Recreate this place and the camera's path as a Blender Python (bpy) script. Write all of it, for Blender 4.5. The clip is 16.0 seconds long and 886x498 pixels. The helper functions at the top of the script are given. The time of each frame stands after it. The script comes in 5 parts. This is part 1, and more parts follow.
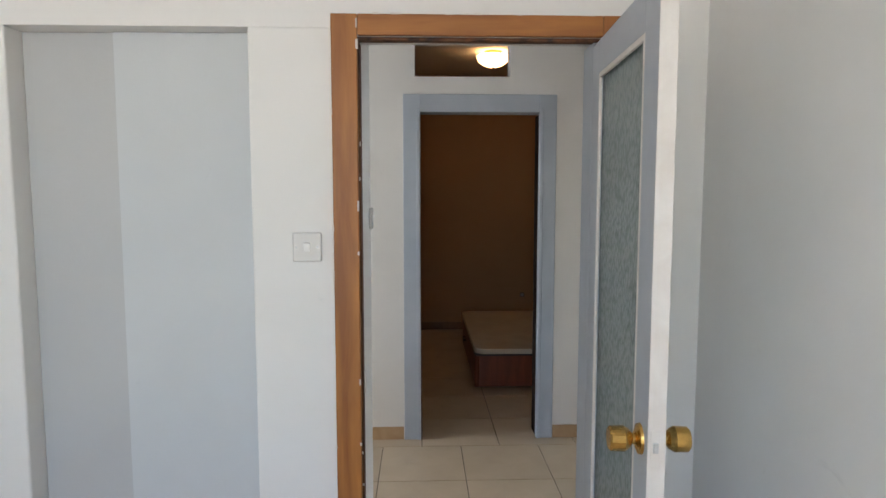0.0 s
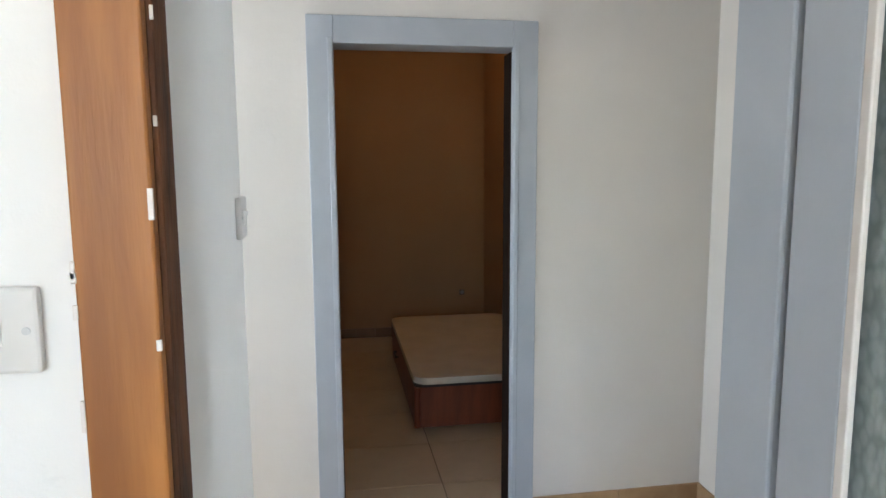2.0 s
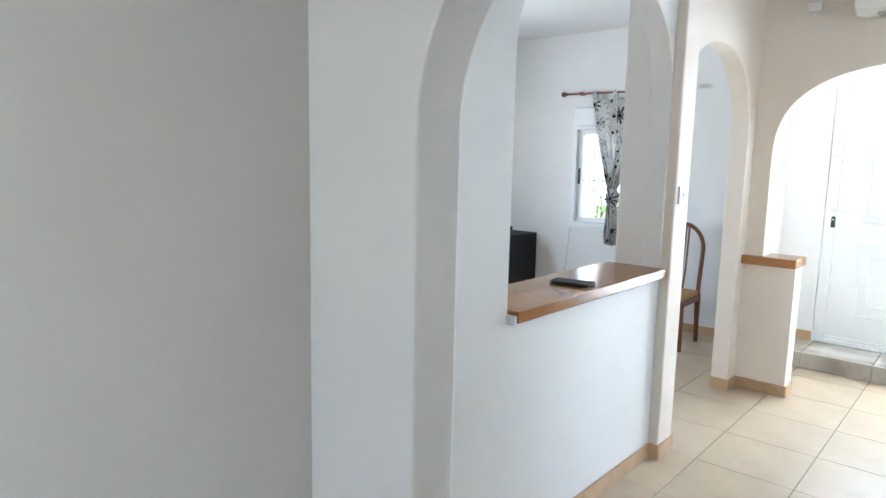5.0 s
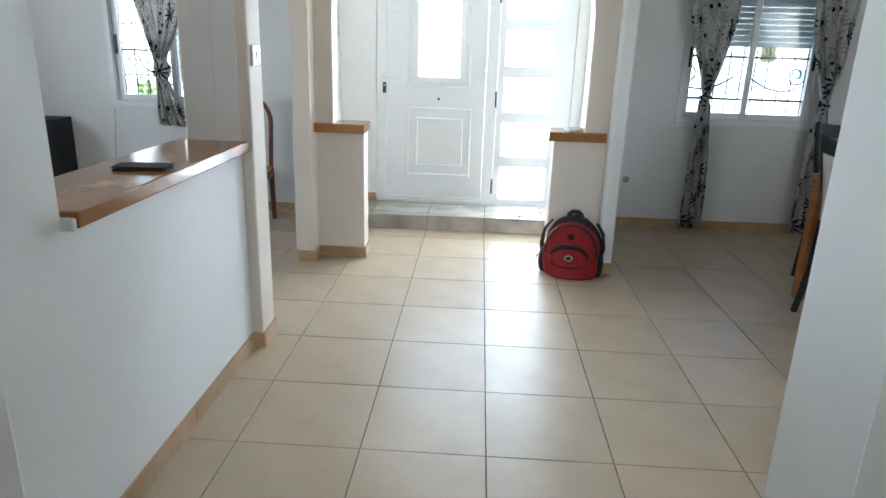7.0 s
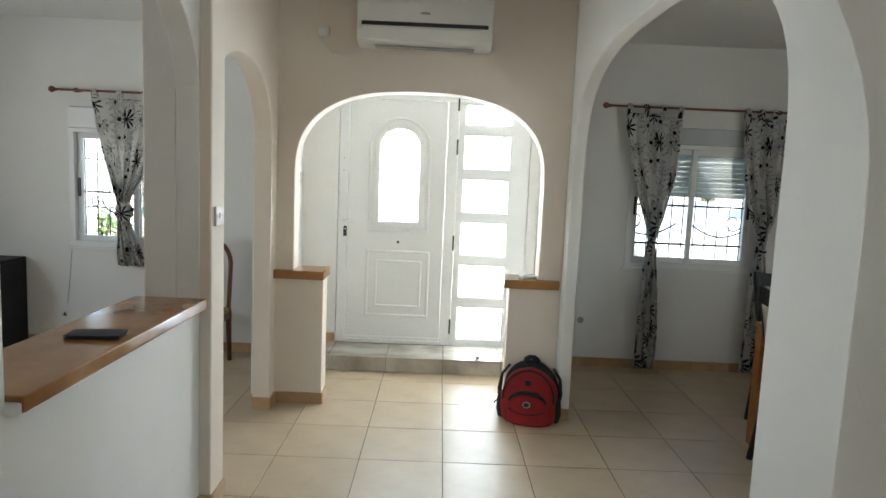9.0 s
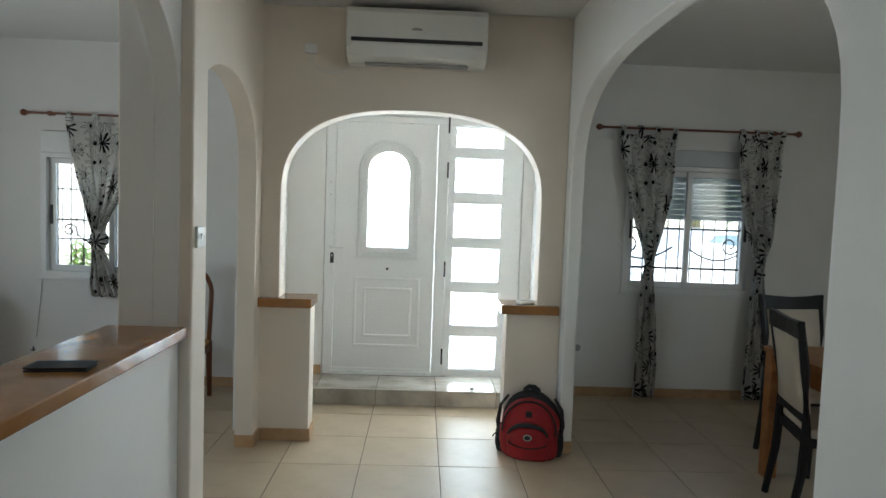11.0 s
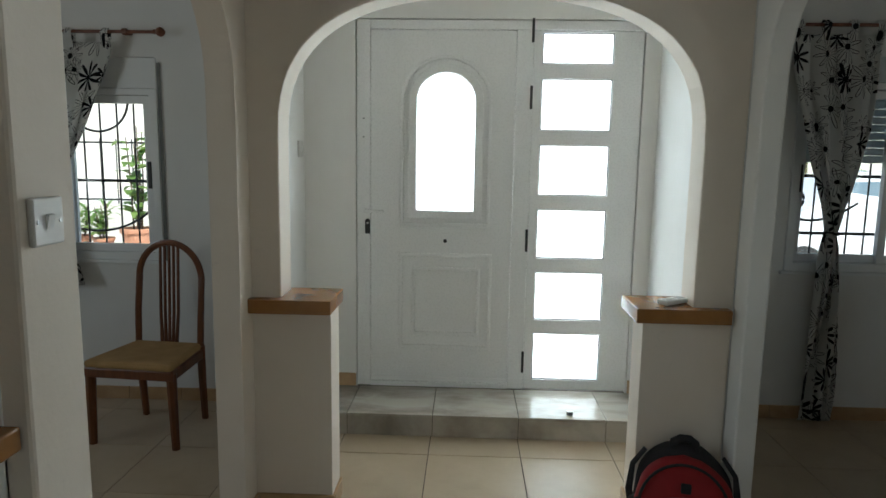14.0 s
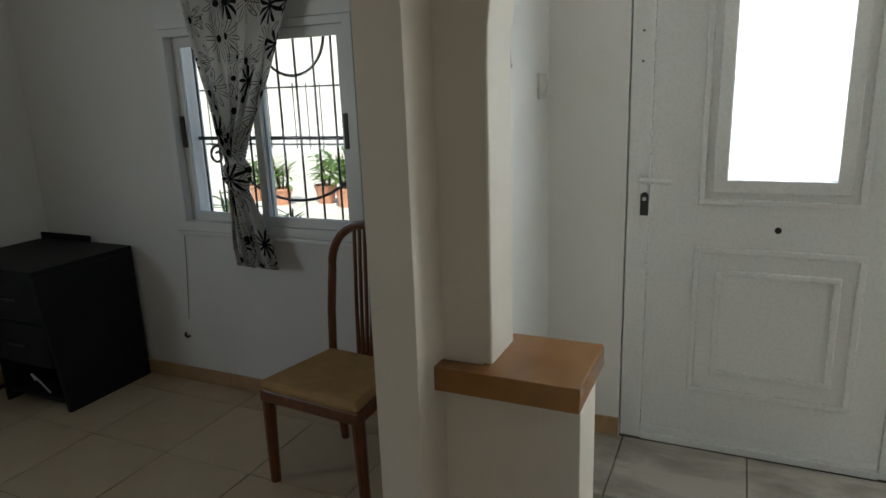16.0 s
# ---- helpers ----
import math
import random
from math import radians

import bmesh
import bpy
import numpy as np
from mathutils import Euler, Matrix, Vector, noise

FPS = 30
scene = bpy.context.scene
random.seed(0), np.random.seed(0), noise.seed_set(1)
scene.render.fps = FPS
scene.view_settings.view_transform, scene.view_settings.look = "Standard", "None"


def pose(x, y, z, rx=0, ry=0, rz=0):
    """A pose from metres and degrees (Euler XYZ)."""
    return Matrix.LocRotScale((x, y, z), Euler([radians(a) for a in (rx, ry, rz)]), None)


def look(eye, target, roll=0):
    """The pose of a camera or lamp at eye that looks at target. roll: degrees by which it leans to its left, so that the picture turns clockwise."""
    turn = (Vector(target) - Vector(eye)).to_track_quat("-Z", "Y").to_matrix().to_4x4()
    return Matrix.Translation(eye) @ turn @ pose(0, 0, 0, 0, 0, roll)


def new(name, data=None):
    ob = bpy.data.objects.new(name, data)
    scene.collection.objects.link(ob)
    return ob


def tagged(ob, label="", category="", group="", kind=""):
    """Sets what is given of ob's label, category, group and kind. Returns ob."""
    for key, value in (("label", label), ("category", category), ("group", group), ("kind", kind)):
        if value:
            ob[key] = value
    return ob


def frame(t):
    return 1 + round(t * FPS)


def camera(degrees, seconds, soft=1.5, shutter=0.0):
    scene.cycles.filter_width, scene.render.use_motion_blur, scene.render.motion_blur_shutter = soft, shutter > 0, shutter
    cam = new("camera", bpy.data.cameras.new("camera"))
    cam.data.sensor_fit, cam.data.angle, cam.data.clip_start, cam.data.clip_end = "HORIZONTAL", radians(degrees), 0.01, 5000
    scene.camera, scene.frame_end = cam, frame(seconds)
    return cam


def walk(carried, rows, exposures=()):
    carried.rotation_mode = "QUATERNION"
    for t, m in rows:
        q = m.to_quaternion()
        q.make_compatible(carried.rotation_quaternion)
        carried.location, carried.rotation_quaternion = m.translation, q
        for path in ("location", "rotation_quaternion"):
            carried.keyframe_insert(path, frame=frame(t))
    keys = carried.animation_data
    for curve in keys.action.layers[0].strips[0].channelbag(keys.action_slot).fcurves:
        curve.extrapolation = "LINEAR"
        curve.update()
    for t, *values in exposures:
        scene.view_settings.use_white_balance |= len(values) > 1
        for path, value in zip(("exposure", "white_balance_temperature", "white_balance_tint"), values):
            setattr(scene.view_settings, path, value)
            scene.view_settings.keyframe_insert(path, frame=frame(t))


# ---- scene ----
cam = camera(68.4, 16.0)
PATH = [
    (0, (2.756, -2.934, 1.485), (0.765, -2.863, 1.301), -0.0),
    (0.5, (2.488, -2.948, 1.469), (0.501, -2.848, 1.265), -0.3),
    (1, (2.162, -2.976, 1.475), (0.183, -2.806, 1.241), -0.4),
    (1.5, (1.823, -2.96, 1.451), (-0.145, -2.695, 1.217), -0.1),
    (2, (1.495, -2.94, 1.469), (-0.462, -2.615, 1.217), -0.3),
    (2.5, (1.164, -2.934, 1.46), (-0.772, -2.504, 1.197), -0.2),
    (3, (0.886, -2.875, 1.471), (-1.006, -2.289, 1.192), 0.5),
    (3.5, (0.635, -2.719, 1.348), (-1.219, -2.0, 1.136), 1.8),
    (4, (0.359, -2.559, 1.429), (-1.379, -1.608, 1.156), 0.9),
    (4.2, (0.286, -2.503, 1.437), (-1.377, -1.426, 1.163), 0.2),
    (4.6, (0.194, -2.395, 1.454), (-1.296, -1.094, 1.157), 0.9),
    (5, (0.165, -2.28, 1.484), (-1.136, -0.789, 1.199), 1.2),
    (5.2, (0.139, -2.219, 1.491), (-1.049, -0.633, 1.215), 1.5),
    (7.3, (-0.088, -1.988, 1.376), (-0.126, -0.101, 0.714), 1.9),
    (7.5, (-0.07, -2.002, 1.383), (-0.104, -0.126, 0.692), 1.9),
    (8, (-0.095, -1.984, 1.438), (-0.093, -0.085, 0.81), 2.4),
    (8.5, (-0.103, -1.98, 1.489), (-0.086, -0.023, 1.079), 2.5),
    (9, (-0.072, -2.01, 1.538), (-0.057, -0.023, 1.312), 2.5),
    (9.2, (-0.085, -1.978, 1.47), (-0.065, 0.018, 1.346), 2.6),
    (11.3, (-0.145, -1.745, 1.47), (-0.075, 0.248, 1.342), 2.0),
    (11.5, (-0.089, -1.651, 1.516), (-0.038, 0.342, 1.352), 1.7),
    (12, (-0.151, -1.429, 1.475), (-0.082, 0.56, 1.274), 1.7),
    (12.5, (-0.223, -1.189, 1.454), (-0.148, 0.799, 1.249), 1.3),
    (13, (-0.203, -0.892, 1.455), (-0.129, 1.093, 1.218), 1.4),
    (13.5, (-0.236, -0.603, 1.472), (-0.190, 1.378, 1.203), 0.9),
    (14, (-0.28, -0.303, 1.445), (-0.354, 1.676, 1.162), 0.9),
    (14.5, (-0.252, -0.014, 1.534), (-0.443, 1.945, 1.181), 0.3),
    (15, (-0.307, 0.323, 1.533), (-0.686, 2.251, 1.161), -0.5),
    (15.5, (-0.442, 0.652, 1.501), (-1.043, 2.516, 1.095), -1.3),
    (16, (-0.538, 0.923, 1.480), (-1.350, 2.686, 0.998), -2.1),
]
EXPOSURES = [(0.0, 2.4, 6150, 9), (1.0, 2.65, 6050, 8), (2.0, 3.1, 5950, 7), (2.5, 3.25, 5750, 6), (3.0, 3.22, 5900, 7), (4.0, 3.35, 6000, 8), (5.0, 3.05, 5600, 6), (5.2, 3.0, 5600, 6), (7.3, 2.3, 5650, 4), (8.0, 2.15, 5950, 4), (9.2, 1.97, 6350, 3), (11.3, 1.42, 6050, 1), (12.5, 1.07, 6150, 1), (14.0, 0.72, 6200, 0), (15.0, 0.53, 6250, 1), (16.0, 0.53, 6400, 2)]
walk(cam, [(t, look(eye, target, roll)) for t, eye, target, roll in PATH], EXPOSURES)

# ---- light ----
world = bpy.data.worlds.new("world")
scene.world = world
world.use_nodes = True
wn = world.node_tree
sky = wn.nodes.new("ShaderNodeTexSky")
sky.sky_type = "NISHITA"
sky.sun_disc = False
sky.sun_elevation, sky.sun_rotation = radians(52), radians(150)
wn.links.new(sky.outputs[0], wn.nodes["Background"].inputs[0])
wn.nodes["Background"].inputs[1].default_value = 0.15
sun = new("sun", bpy.data.lights.new("sun", "SUN"))
sun.data.energy, sun.data.angle, sun.data.color = 4.0, radians(0.5), (1.0, 0.95, 0.87)
sun.matrix_world = look((3.2, -5.5, 8.2), (0, 0, 0))


def opening_lamp(name, eye, target, width, height, watts, colour=(0.90, 0.95, 1.0)):
    """An area lamp for daylight in an opening, real or added."""
    lamp = new(name, bpy.data.lights.new(name, "AREA"))
    lamp.data.shape, lamp.data.size, lamp.data.size_y = "RECTANGLE", width, height
    lamp.data.energy, lamp.data.color = watts, colour
    lamp.matrix_world = look(eye, target)


# Dining, corridor and west lamps are added fill; no such windows are seen.
opening_lamp("dining_fill_light", (4.1, -0.9, 1.5), (0, -0.9, -0.9), 1.1, 1.0, 5.6)
opening_lamp("start_window_light", (4.1, -3.65, 1.55), (0, -3.65, 1.3), 1.8, 1.25, 2.5, (1.0, 0.93, 0.86))
opening_lamp("entrance_light", (-0.13, 3.49, 1.15), (-0.13, 0, 0.95), 1.45, 1.95, 34)
opening_lamp("corridor_fill_light", (-0.5, -5.25, 1.6), (-0.5, 0, 1.3), 0.6, 0.9, 3.0, (0.87, 0.935, 1.0))
opening_lamp("west_fill_light", (-4.2, 0.9, 1.45), (0, 0.9, 2.8), 1.2, 1.1, 6.8)


# ---- materials ----
def nodes_of(name):
    m = bpy.data.materials.new(name)
    m.use_nodes = True
    nt = m.node_tree
    return m, nt, nt.nodes["Principled BSDF"]


def mixed(nt, fac, a, b):
    n = nt.nodes.new("ShaderNodeMix")
    n.data_type = "RGBA"
    for i, v in ((0, fac), (6, a), (7, b)):
        if hasattr(v, "is_linked"):
            nt.links.new(v, n.inputs[i])
        else:
            n.inputs[i].default_value = v if i == 0 else (*v[:3], 1)
    return n.outputs[2]


def noise_of(nt, scale, detail=4, stretch=None, rough=0.55, warp=0.0):
    tc = nt.nodes.new("ShaderNodeTexCoord")
    n = nt.nodes.new("ShaderNodeTexNoise")
    n.inputs["Scale"].default_value, n.inputs["Detail"].default_value = scale, detail
    n.inputs["Roughness"].default_value, n.inputs["Distortion"].default_value = rough, warp
    src = tc.outputs["Object"]
    if stretch:
        mp = nt.nodes.new("ShaderNodeMapping")
        mp.inputs["Scale"].default_value = stretch
        nt.links.new(src, mp.inputs[0])
        src = mp.outputs[0]
    nt.links.new(src, n.inputs["Vector"])
    return n.outputs[0]


def ramp(nt, src, lo, hi):
    n = nt.nodes.new("ShaderNodeMapRange")
    n.inputs[1].default_value, n.inputs[2].default_value = lo, hi
    nt.links.new(src, n.inputs[0])
    return n.outputs[0]


def bump(nt, b, src, strength, dist):
    n = nt.nodes.new("ShaderNodeBump")
    n.inputs["Strength"].default_value, n.inputs["Distance"].default_value = strength, dist
    nt.links.new(src, n.inputs["Height"])
    nt.links.new(n.outputs[0], b.inputs["Normal"])


def surface(name, a, b, rough=0.5, scale=3.0, fine=60.0, relief=0.001, metal=0.0, stretch=None, detail=5, spread=(0.35, 0.65), coat=0.0, vary=0.0):
    """Two tones by a coarse noise, a fine grain in relief and gloss, and a tone of its own for each piece."""
    m, nt, p = nodes_of(name)
    col = mixed(nt, ramp(nt, noise_of(nt, scale, detail, stretch, warp=0.4), *spread), a, b)
    if vary:
        oi = nt.nodes.new("ShaderNodeObjectInfo")
        hsv = nt.nodes.new("ShaderNodeHueSaturation")
        mr = nt.nodes.new("ShaderNodeMapRange")
        mr.inputs[3].default_value, mr.inputs[4].default_value = 1 - vary, 1 + vary
        nt.links.new(oi.outputs["Random"], mr.inputs[0])
        nt.links.new(mr.outputs[0], hsv.inputs["Value"])
        nt.links.new(col, hsv.inputs["Color"])
        col = hsv.outputs[0]
    nt.links.new(col, p.inputs["Base Color"])
    g = noise_of(nt, fine, 3, stretch)
    r = nt.nodes.new("ShaderNodeMapRange")
    r.inputs[3].default_value, r.inputs[4].default_value = max(rough - 0.08, 0.02), min(rough + 0.08, 1)
    nt.links.new(g, r.inputs[0])
    nt.links.new(r.outputs[0], p.inputs["Roughness"])
    p.inputs["Metallic"].default_value = metal
    p.inputs["Coat Weight"].default_value = coat
    if relief:
        bump(nt, p, g, 0.5, relief)
    return m




def plaster(name, a, b):
    """Hand-trowelled paint: slow swells, roller grain, and a few faint grey scuffs."""
    m, nt, p = nodes_of(name)
    base = mixed(nt, ramp(nt, noise_of(nt, 1.3, 5, warp=0.4), 0.35, 0.65), a, b)
    scuff = ramp(nt, noise_of(nt, 7.0, 8, (1, 1, 0.6), 0.7, 0.9), 0.66, 0.82)
    nt.links.new(mixed(nt, scuff, base, tuple(c * 0.84 for c in b)), p.inputs["Base Color"])
    p.inputs["Roughness"].default_value = 0.72
    grain, swell = noise_of(nt, 70, 4, rough=0.7), noise_of(nt, 5.5, 3)
    add = nt.nodes.new("ShaderNodeMath")
    add.operation = "MULTIPLY_ADD"
    add.inputs[1].default_value = 4.0
    nt.links.new(swell, add.inputs[0])
    nt.links.new(grain, add.inputs[2])
    bump(nt, p, add.outputs[0], 0.40, 0.0016)
    return m


PLASTER = plaster("white_plaster", (0.80, 0.785, 0.76), (0.75, 0.735, 0.705))
BOARDGREY = plaster("darker_grey_board", (0.515, 0.52, 0.52), (0.485, 0.49, 0.49))
BOARDPALE = plaster("lighter_grey_board", (0.60, 0.62, 0.63), (0.57, 0.59, 0.60))
# White plaster with the warm cast of bounced light put into its colour.
WARMWHITE = plaster("warm_toned_white_plaster", (0.785, 0.745, 0.695), (0.735, 0.695, 0.645))
CREAM = plaster("cream_plaster", (0.77, 0.685, 0.59), (0.72, 0.635, 0.54))
# Deep tan puts the bedroom's dim, warm lamplight into the wall colour.
DIMWALL = plaster("dim_lamplit_plaster", (0.37, 0.225, 0.115), (0.33, 0.195, 0.098))
CEILING = surface("ceiling_paint", (0.80, 0.79, 0.77), (0.76, 0.75, 0.73), 0.8, 1.0, 40, 0.001)
TILE = surface("cream_floor_tile", (0.54, 0.43, 0.297), (0.455, 0.353, 0.236), 0.36, 5.0, 120, 0.0002, spread=(0.3, 0.75), vary=0.05)
GROUT = surface("dark_grout", (0.06, 0.045, 0.035), (0.11, 0.085, 0.06), 0.9, 20, 150, 0.0005)
SKIRT = surface("tan_skirting_tile", (0.42, 0.26, 0.13), (0.50, 0.33, 0.18), 0.35, 9, 90, 0.0003, vary=0.06)
SKIRTDARK = surface("dark_brown_skirting_tile", (0.17, 0.095, 0.05), (0.21, 0.12, 0.065), 0.35, 9, 90, 0.0003, vary=0.06)
LEDGE = surface("brown_ledge_tile", (0.27, 0.118, 0.032), (0.33, 0.15, 0.045), 0.17, 7, 80, 0.0002)
MARBLE = surface("grey_marble", (0.48, 0.44, 0.38), (0.25, 0.22, 0.185), 0.16, 3.5, 40, 0.0001, stretch=(1, 2.4, 1), detail=9, spread=(0.42, 0.72), vary=0.05)
DOORWHITE = surface("white_lacquer", (0.80, 0.80, 0.79), (0.77, 0.77, 0.76), 0.28, 1.5, 90, 0.0001)
ALU = surface("white_aluminium", (0.82, 0.82, 0.81), (0.78, 0.78, 0.77), 0.35, 2, 120, 0.0001)
BLUEGREY = surface("blue_grey_paint", (0.445, 0.475, 0.52), (0.405, 0.435, 0.48), 0.45, 4, 60, 0.0006)
PALEPAINT = surface("chipped_pale_paint", (0.74, 0.70, 0.66), (0.66, 0.61, 0.56), 0.5, 12, 70, 0.0008)
CASING = surface("orange_brown_wood", (0.40, 0.155, 0.030), (0.23, 0.078, 0.013), 0.5, 4, 30, 0.0012, stretch=(6, 6, 0.6), spread=(0.3, 0.7))
CASINGTOP = surface("orange_brown_wood_across", (0.40, 0.155, 0.030), (0.23, 0.078, 0.013), 0.5, 4, 30, 0.0012, stretch=(6, 0.6, 6), spread=(0.3, 0.7))
RAWWOOD = surface("dark_stripped_wood", (0.17, 0.062, 0.018), (0.03, 0.011, 0.005), 0.75, 9, 60, 0.003, stretch=(3, 3, 0.5))
DARKEDGE = surface("near_black_jamb_strip", (0.022, 0.012, 0.007), (0.012, 0.007, 0.005), 0.9, 9, 60, 0.001, stretch=(3, 3, 0.5))
DARKEDGE.node_tree.nodes["Principled BSDF"].inputs["Specular IOR Level"].default_value = 0.1
CHAIRWOOD = surface("reddish_brown_wood", (0.17, 0.055, 0.018), (0.11, 0.034, 0.011), 0.35, 6, 60, 0.0003, stretch=(5, 5, 0.7))
SEATCLOTH = surface("mustard_cloth", (0.44, 0.27, 0.11), (0.34, 0.20, 0.075), 0.9, 8, 400, 0.001)
BLACKWOOD = surface("black_lacquered_wood", (0.009, 0.009, 0.010), (0.014, 0.013, 0.012), 0.42, 5, 60, 0.0002)
BLACKWOOD.node_tree.nodes["Principled BSDF"].inputs["Specular IOR Level"].default_value = 0.25
CREAMPAD = surface("cream_leatherette", (0.56, 0.49, 0.39), (0.50, 0.43, 0.34), 0.5, 5, 120, 0.0005)
TABLEWOOD = surface("honey_table_wood", (0.34, 0.135, 0.035), (0.24, 0.085, 0.02), 0.35, 3, 40, 0.0003, stretch=(0.7, 5, 5))
DESKBLACK = surface("black_desk_laminate", (0.012, 0.012, 0.014), (0.018, 0.017, 0.018), 0.5, 5, 80, 0.0003)
DESKBLACK.node_tree.nodes["Principled BSDF"].inputs["Specular IOR Level"].default_value = 0.15
BEDWOOD = surface("mahogany_laminate", (0.20, 0.05, 0.018), (0.13, 0.03, 0.011), 0.4, 4, 40, 0.0003, stretch=(5, 5, 0.7))
MATTRESS = surface("cream_bed_cloth", (0.62, 0.55, 0.44), (0.56, 0.49, 0.39), 0.9, 6, 300, 0.001)
IRON = surface("black_iron", (0.015, 0.015, 0.016), (0.03, 0.028, 0.026), 0.5, 30, 120, 0.0005)
BLACKPLASTIC = surface("black_plastic", (0.015, 0.015, 0.016), (0.022, 0.022, 0.023), 0.4, 30, 200, 0.0001)
WHITEPLASTIC = surface("white_plastic", (0.80, 0.79, 0.76), (0.77, 0.76, 0.73), 0.35, 5, 200, 0.0001)
SOCKETBROWN = surface("brown_socket_plastic", (0.20, 0.15, 0.11), (0.16, 0.12, 0.085), 0.4, 5, 200, 0.0001)
AGEDPLASTIC = surface("aged_white_plastic", (0.64, 0.62, 0.59), (0.60, 0.58, 0.55), 0.35, 5, 200, 0.0001)
GREYPLASTIC = surface("grey_plastic", (0.35, 0.35, 0.35), (0.30, 0.30, 0.30), 0.4, 5, 200, 0.0001)
BRASS = surface("worn_brass", (0.62, 0.40, 0.12), (0.50, 0.31, 0.09), 0.25, 25, 120, 0.0002, metal=1.0)
STEEL = surface("steel", (0.55, 0.55, 0.55), (0.45, 0.45, 0.45), 0.3, 25, 120, 0.0001, metal=1.0)
RODWOOD = surface("reddish_curtain_pole", (0.20, 0.065, 0.03), (0.14, 0.045, 0.02), 0.4, 20, 90, 0.0002)
REDCLOTH = surface("red_nylon", (0.34, 0.010, 0.013), (0.26, 0.008, 0.010), 0.75, 12, 500, 0.0012)
BLACKCLOTH = surface("black_nylon", (0.014, 0.014, 0.016), (0.024, 0.022, 0.022), 0.8, 12, 500, 0.0012)
GREYCLOTH = surface("grey_badge", (0.42, 0.40, 0.34), (0.30, 0.28, 0.24), 0.7, 60, 200, 0.0003)
SHUTTER = surface("grey_shutter_slat", (0.52, 0.55, 0.56), (0.47, 0.50, 0.51), 0.5, 4, 90, 0.0001)


def let_light(m, share, colour):
    """Thin plastic: a share of the light comes through."""
    nt = m.node_tree
    tr = nt.nodes.new("ShaderNodeBsdfTranslucent")
    tr.inputs[0].default_value = (*colour, 1)
    mx = nt.nodes.new("ShaderNodeMixShader")
    mx.inputs[0].default_value = share
    nt.links.new(nt.nodes["Principled BSDF"].outputs[0], mx.inputs[1])
    nt.links.new(tr.outputs[0], mx.inputs[2])
    nt.links.new(mx.outputs[0], nt.nodes["Material Output"].inputs[0])


SLAT = surface("thin_shutter_slat", (0.60, 0.64, 0.65), (0.56, 0.60, 0.61), 0.5, 4, 90, 0.0001)
let_light(SLAT, 0.22, (0.60, 0.68, 0.70))
STRAP = surface("grey_webbing", (0.25, 0.25, 0.24), (0.18, 0.18, 0.17), 0.9, 30, 300, 0.0004)
PAVING = surface("pale_paving", (0.62, 0.59, 0.54), (0.52, 0.49, 0.44), 0.85, 1.2, 40, 0.002)
GARDENWALL = surface("sunlit_render", (0.72, 0.68, 0.62), (0.64, 0.60, 0.54), 0.9, 1.5, 50, 0.002)
TERRACOTTA = surface("terracotta", (0.55, 0.27, 0.17), (0.47, 0.22, 0.13), 0.85, 8, 60, 0.001)
LEAF = surface("green_leaf", (0.09, 0.17, 0.04), (0.12, 0.20, 0.06), 0.45, 9, 60, 0.0005)
let_light(LEAF, 0.45, (0.34, 0.48, 0.14))
CARWHITE = surface("white_car_paint", (0.72, 0.73, 0.74), (0.69, 0.70, 0.71), 0.2, 2, 200, 0.0, coat=0.6)
CARBLUE = surface("blue_car_paint", (0.05, 0.13, 0.28), (0.045, 0.12, 0.25), 0.2, 2, 200, 0.0, coat=0.6)
CARGLASS = surface("tinted_car_glass", (0.16, 0.22, 0.27), (0.13, 0.19, 0.24), 0.08, 2, 200, 0.0)
RUBBER = surface("tyre_rubber", (0.02, 0.02, 0.02), (0.03, 0.03, 0.03), 0.8, 20, 200, 0.0005)
BARK = surface("palm_bark", (0.16, 0.11, 0.07), (0.09, 0.06, 0.04), 0.95, 14, 50, 0.008)


def make_glass():
    m, nt, p = nodes_of("clear_glass")
    p.inputs["Base Color"].default_value = (0.97, 0.985, 0.98, 1)
    p.inputs["Roughness"].default_value, p.inputs["IOR"].default_value = 0.02, 1.3
    p.inputs["Transmission Weight"].default_value = 1.0
    return m


def make_frosted(name, colour, rough, scale, relief, see):
    """Patterned glass: it lets light through scattered, and 'see' of it straight."""
    m, nt, p = nodes_of(name)
    out = nt.nodes["Material Output"]
    p.inputs["Base Color"].default_value = (*colour, 1)
    p.inputs["Roughness"].default_value, p.inputs["IOR"].default_value = rough, 1.3
    p.inputs["Transmission Weight"].default_value = 1.0
    bump(nt, p, noise_of(nt, scale, 2, warp=0.8), 0.8, relief)
    tr = nt.nodes.new("ShaderNodeBsdfTranslucent")
    tr.inputs[0].default_value = (*colour, 1)
    nt.links.new(p.inputs["Normal"].links[0].from_socket, tr.inputs["Normal"])
    mx = nt.nodes.new("ShaderNodeMixShader")
    mx.inputs[0].default_value = see
    nt.links.new(tr.outputs[0], mx.inputs[1])
    nt.links.new(p.outputs[0], mx.inputs[2])
    nt.links.new(mx.outputs[0], out.inputs[0])
    return m


GLASS = make_glass()
FROSTED = make_frosted("frosted_glass", (0.95, 0.96, 0.96), 0.55, 300, 0.0005, 0.5)
PATTERNED = make_frosted("patterned_door_glass", (0.66, 0.72, 0.71), 0.14, 50, 0.035, 0.6)


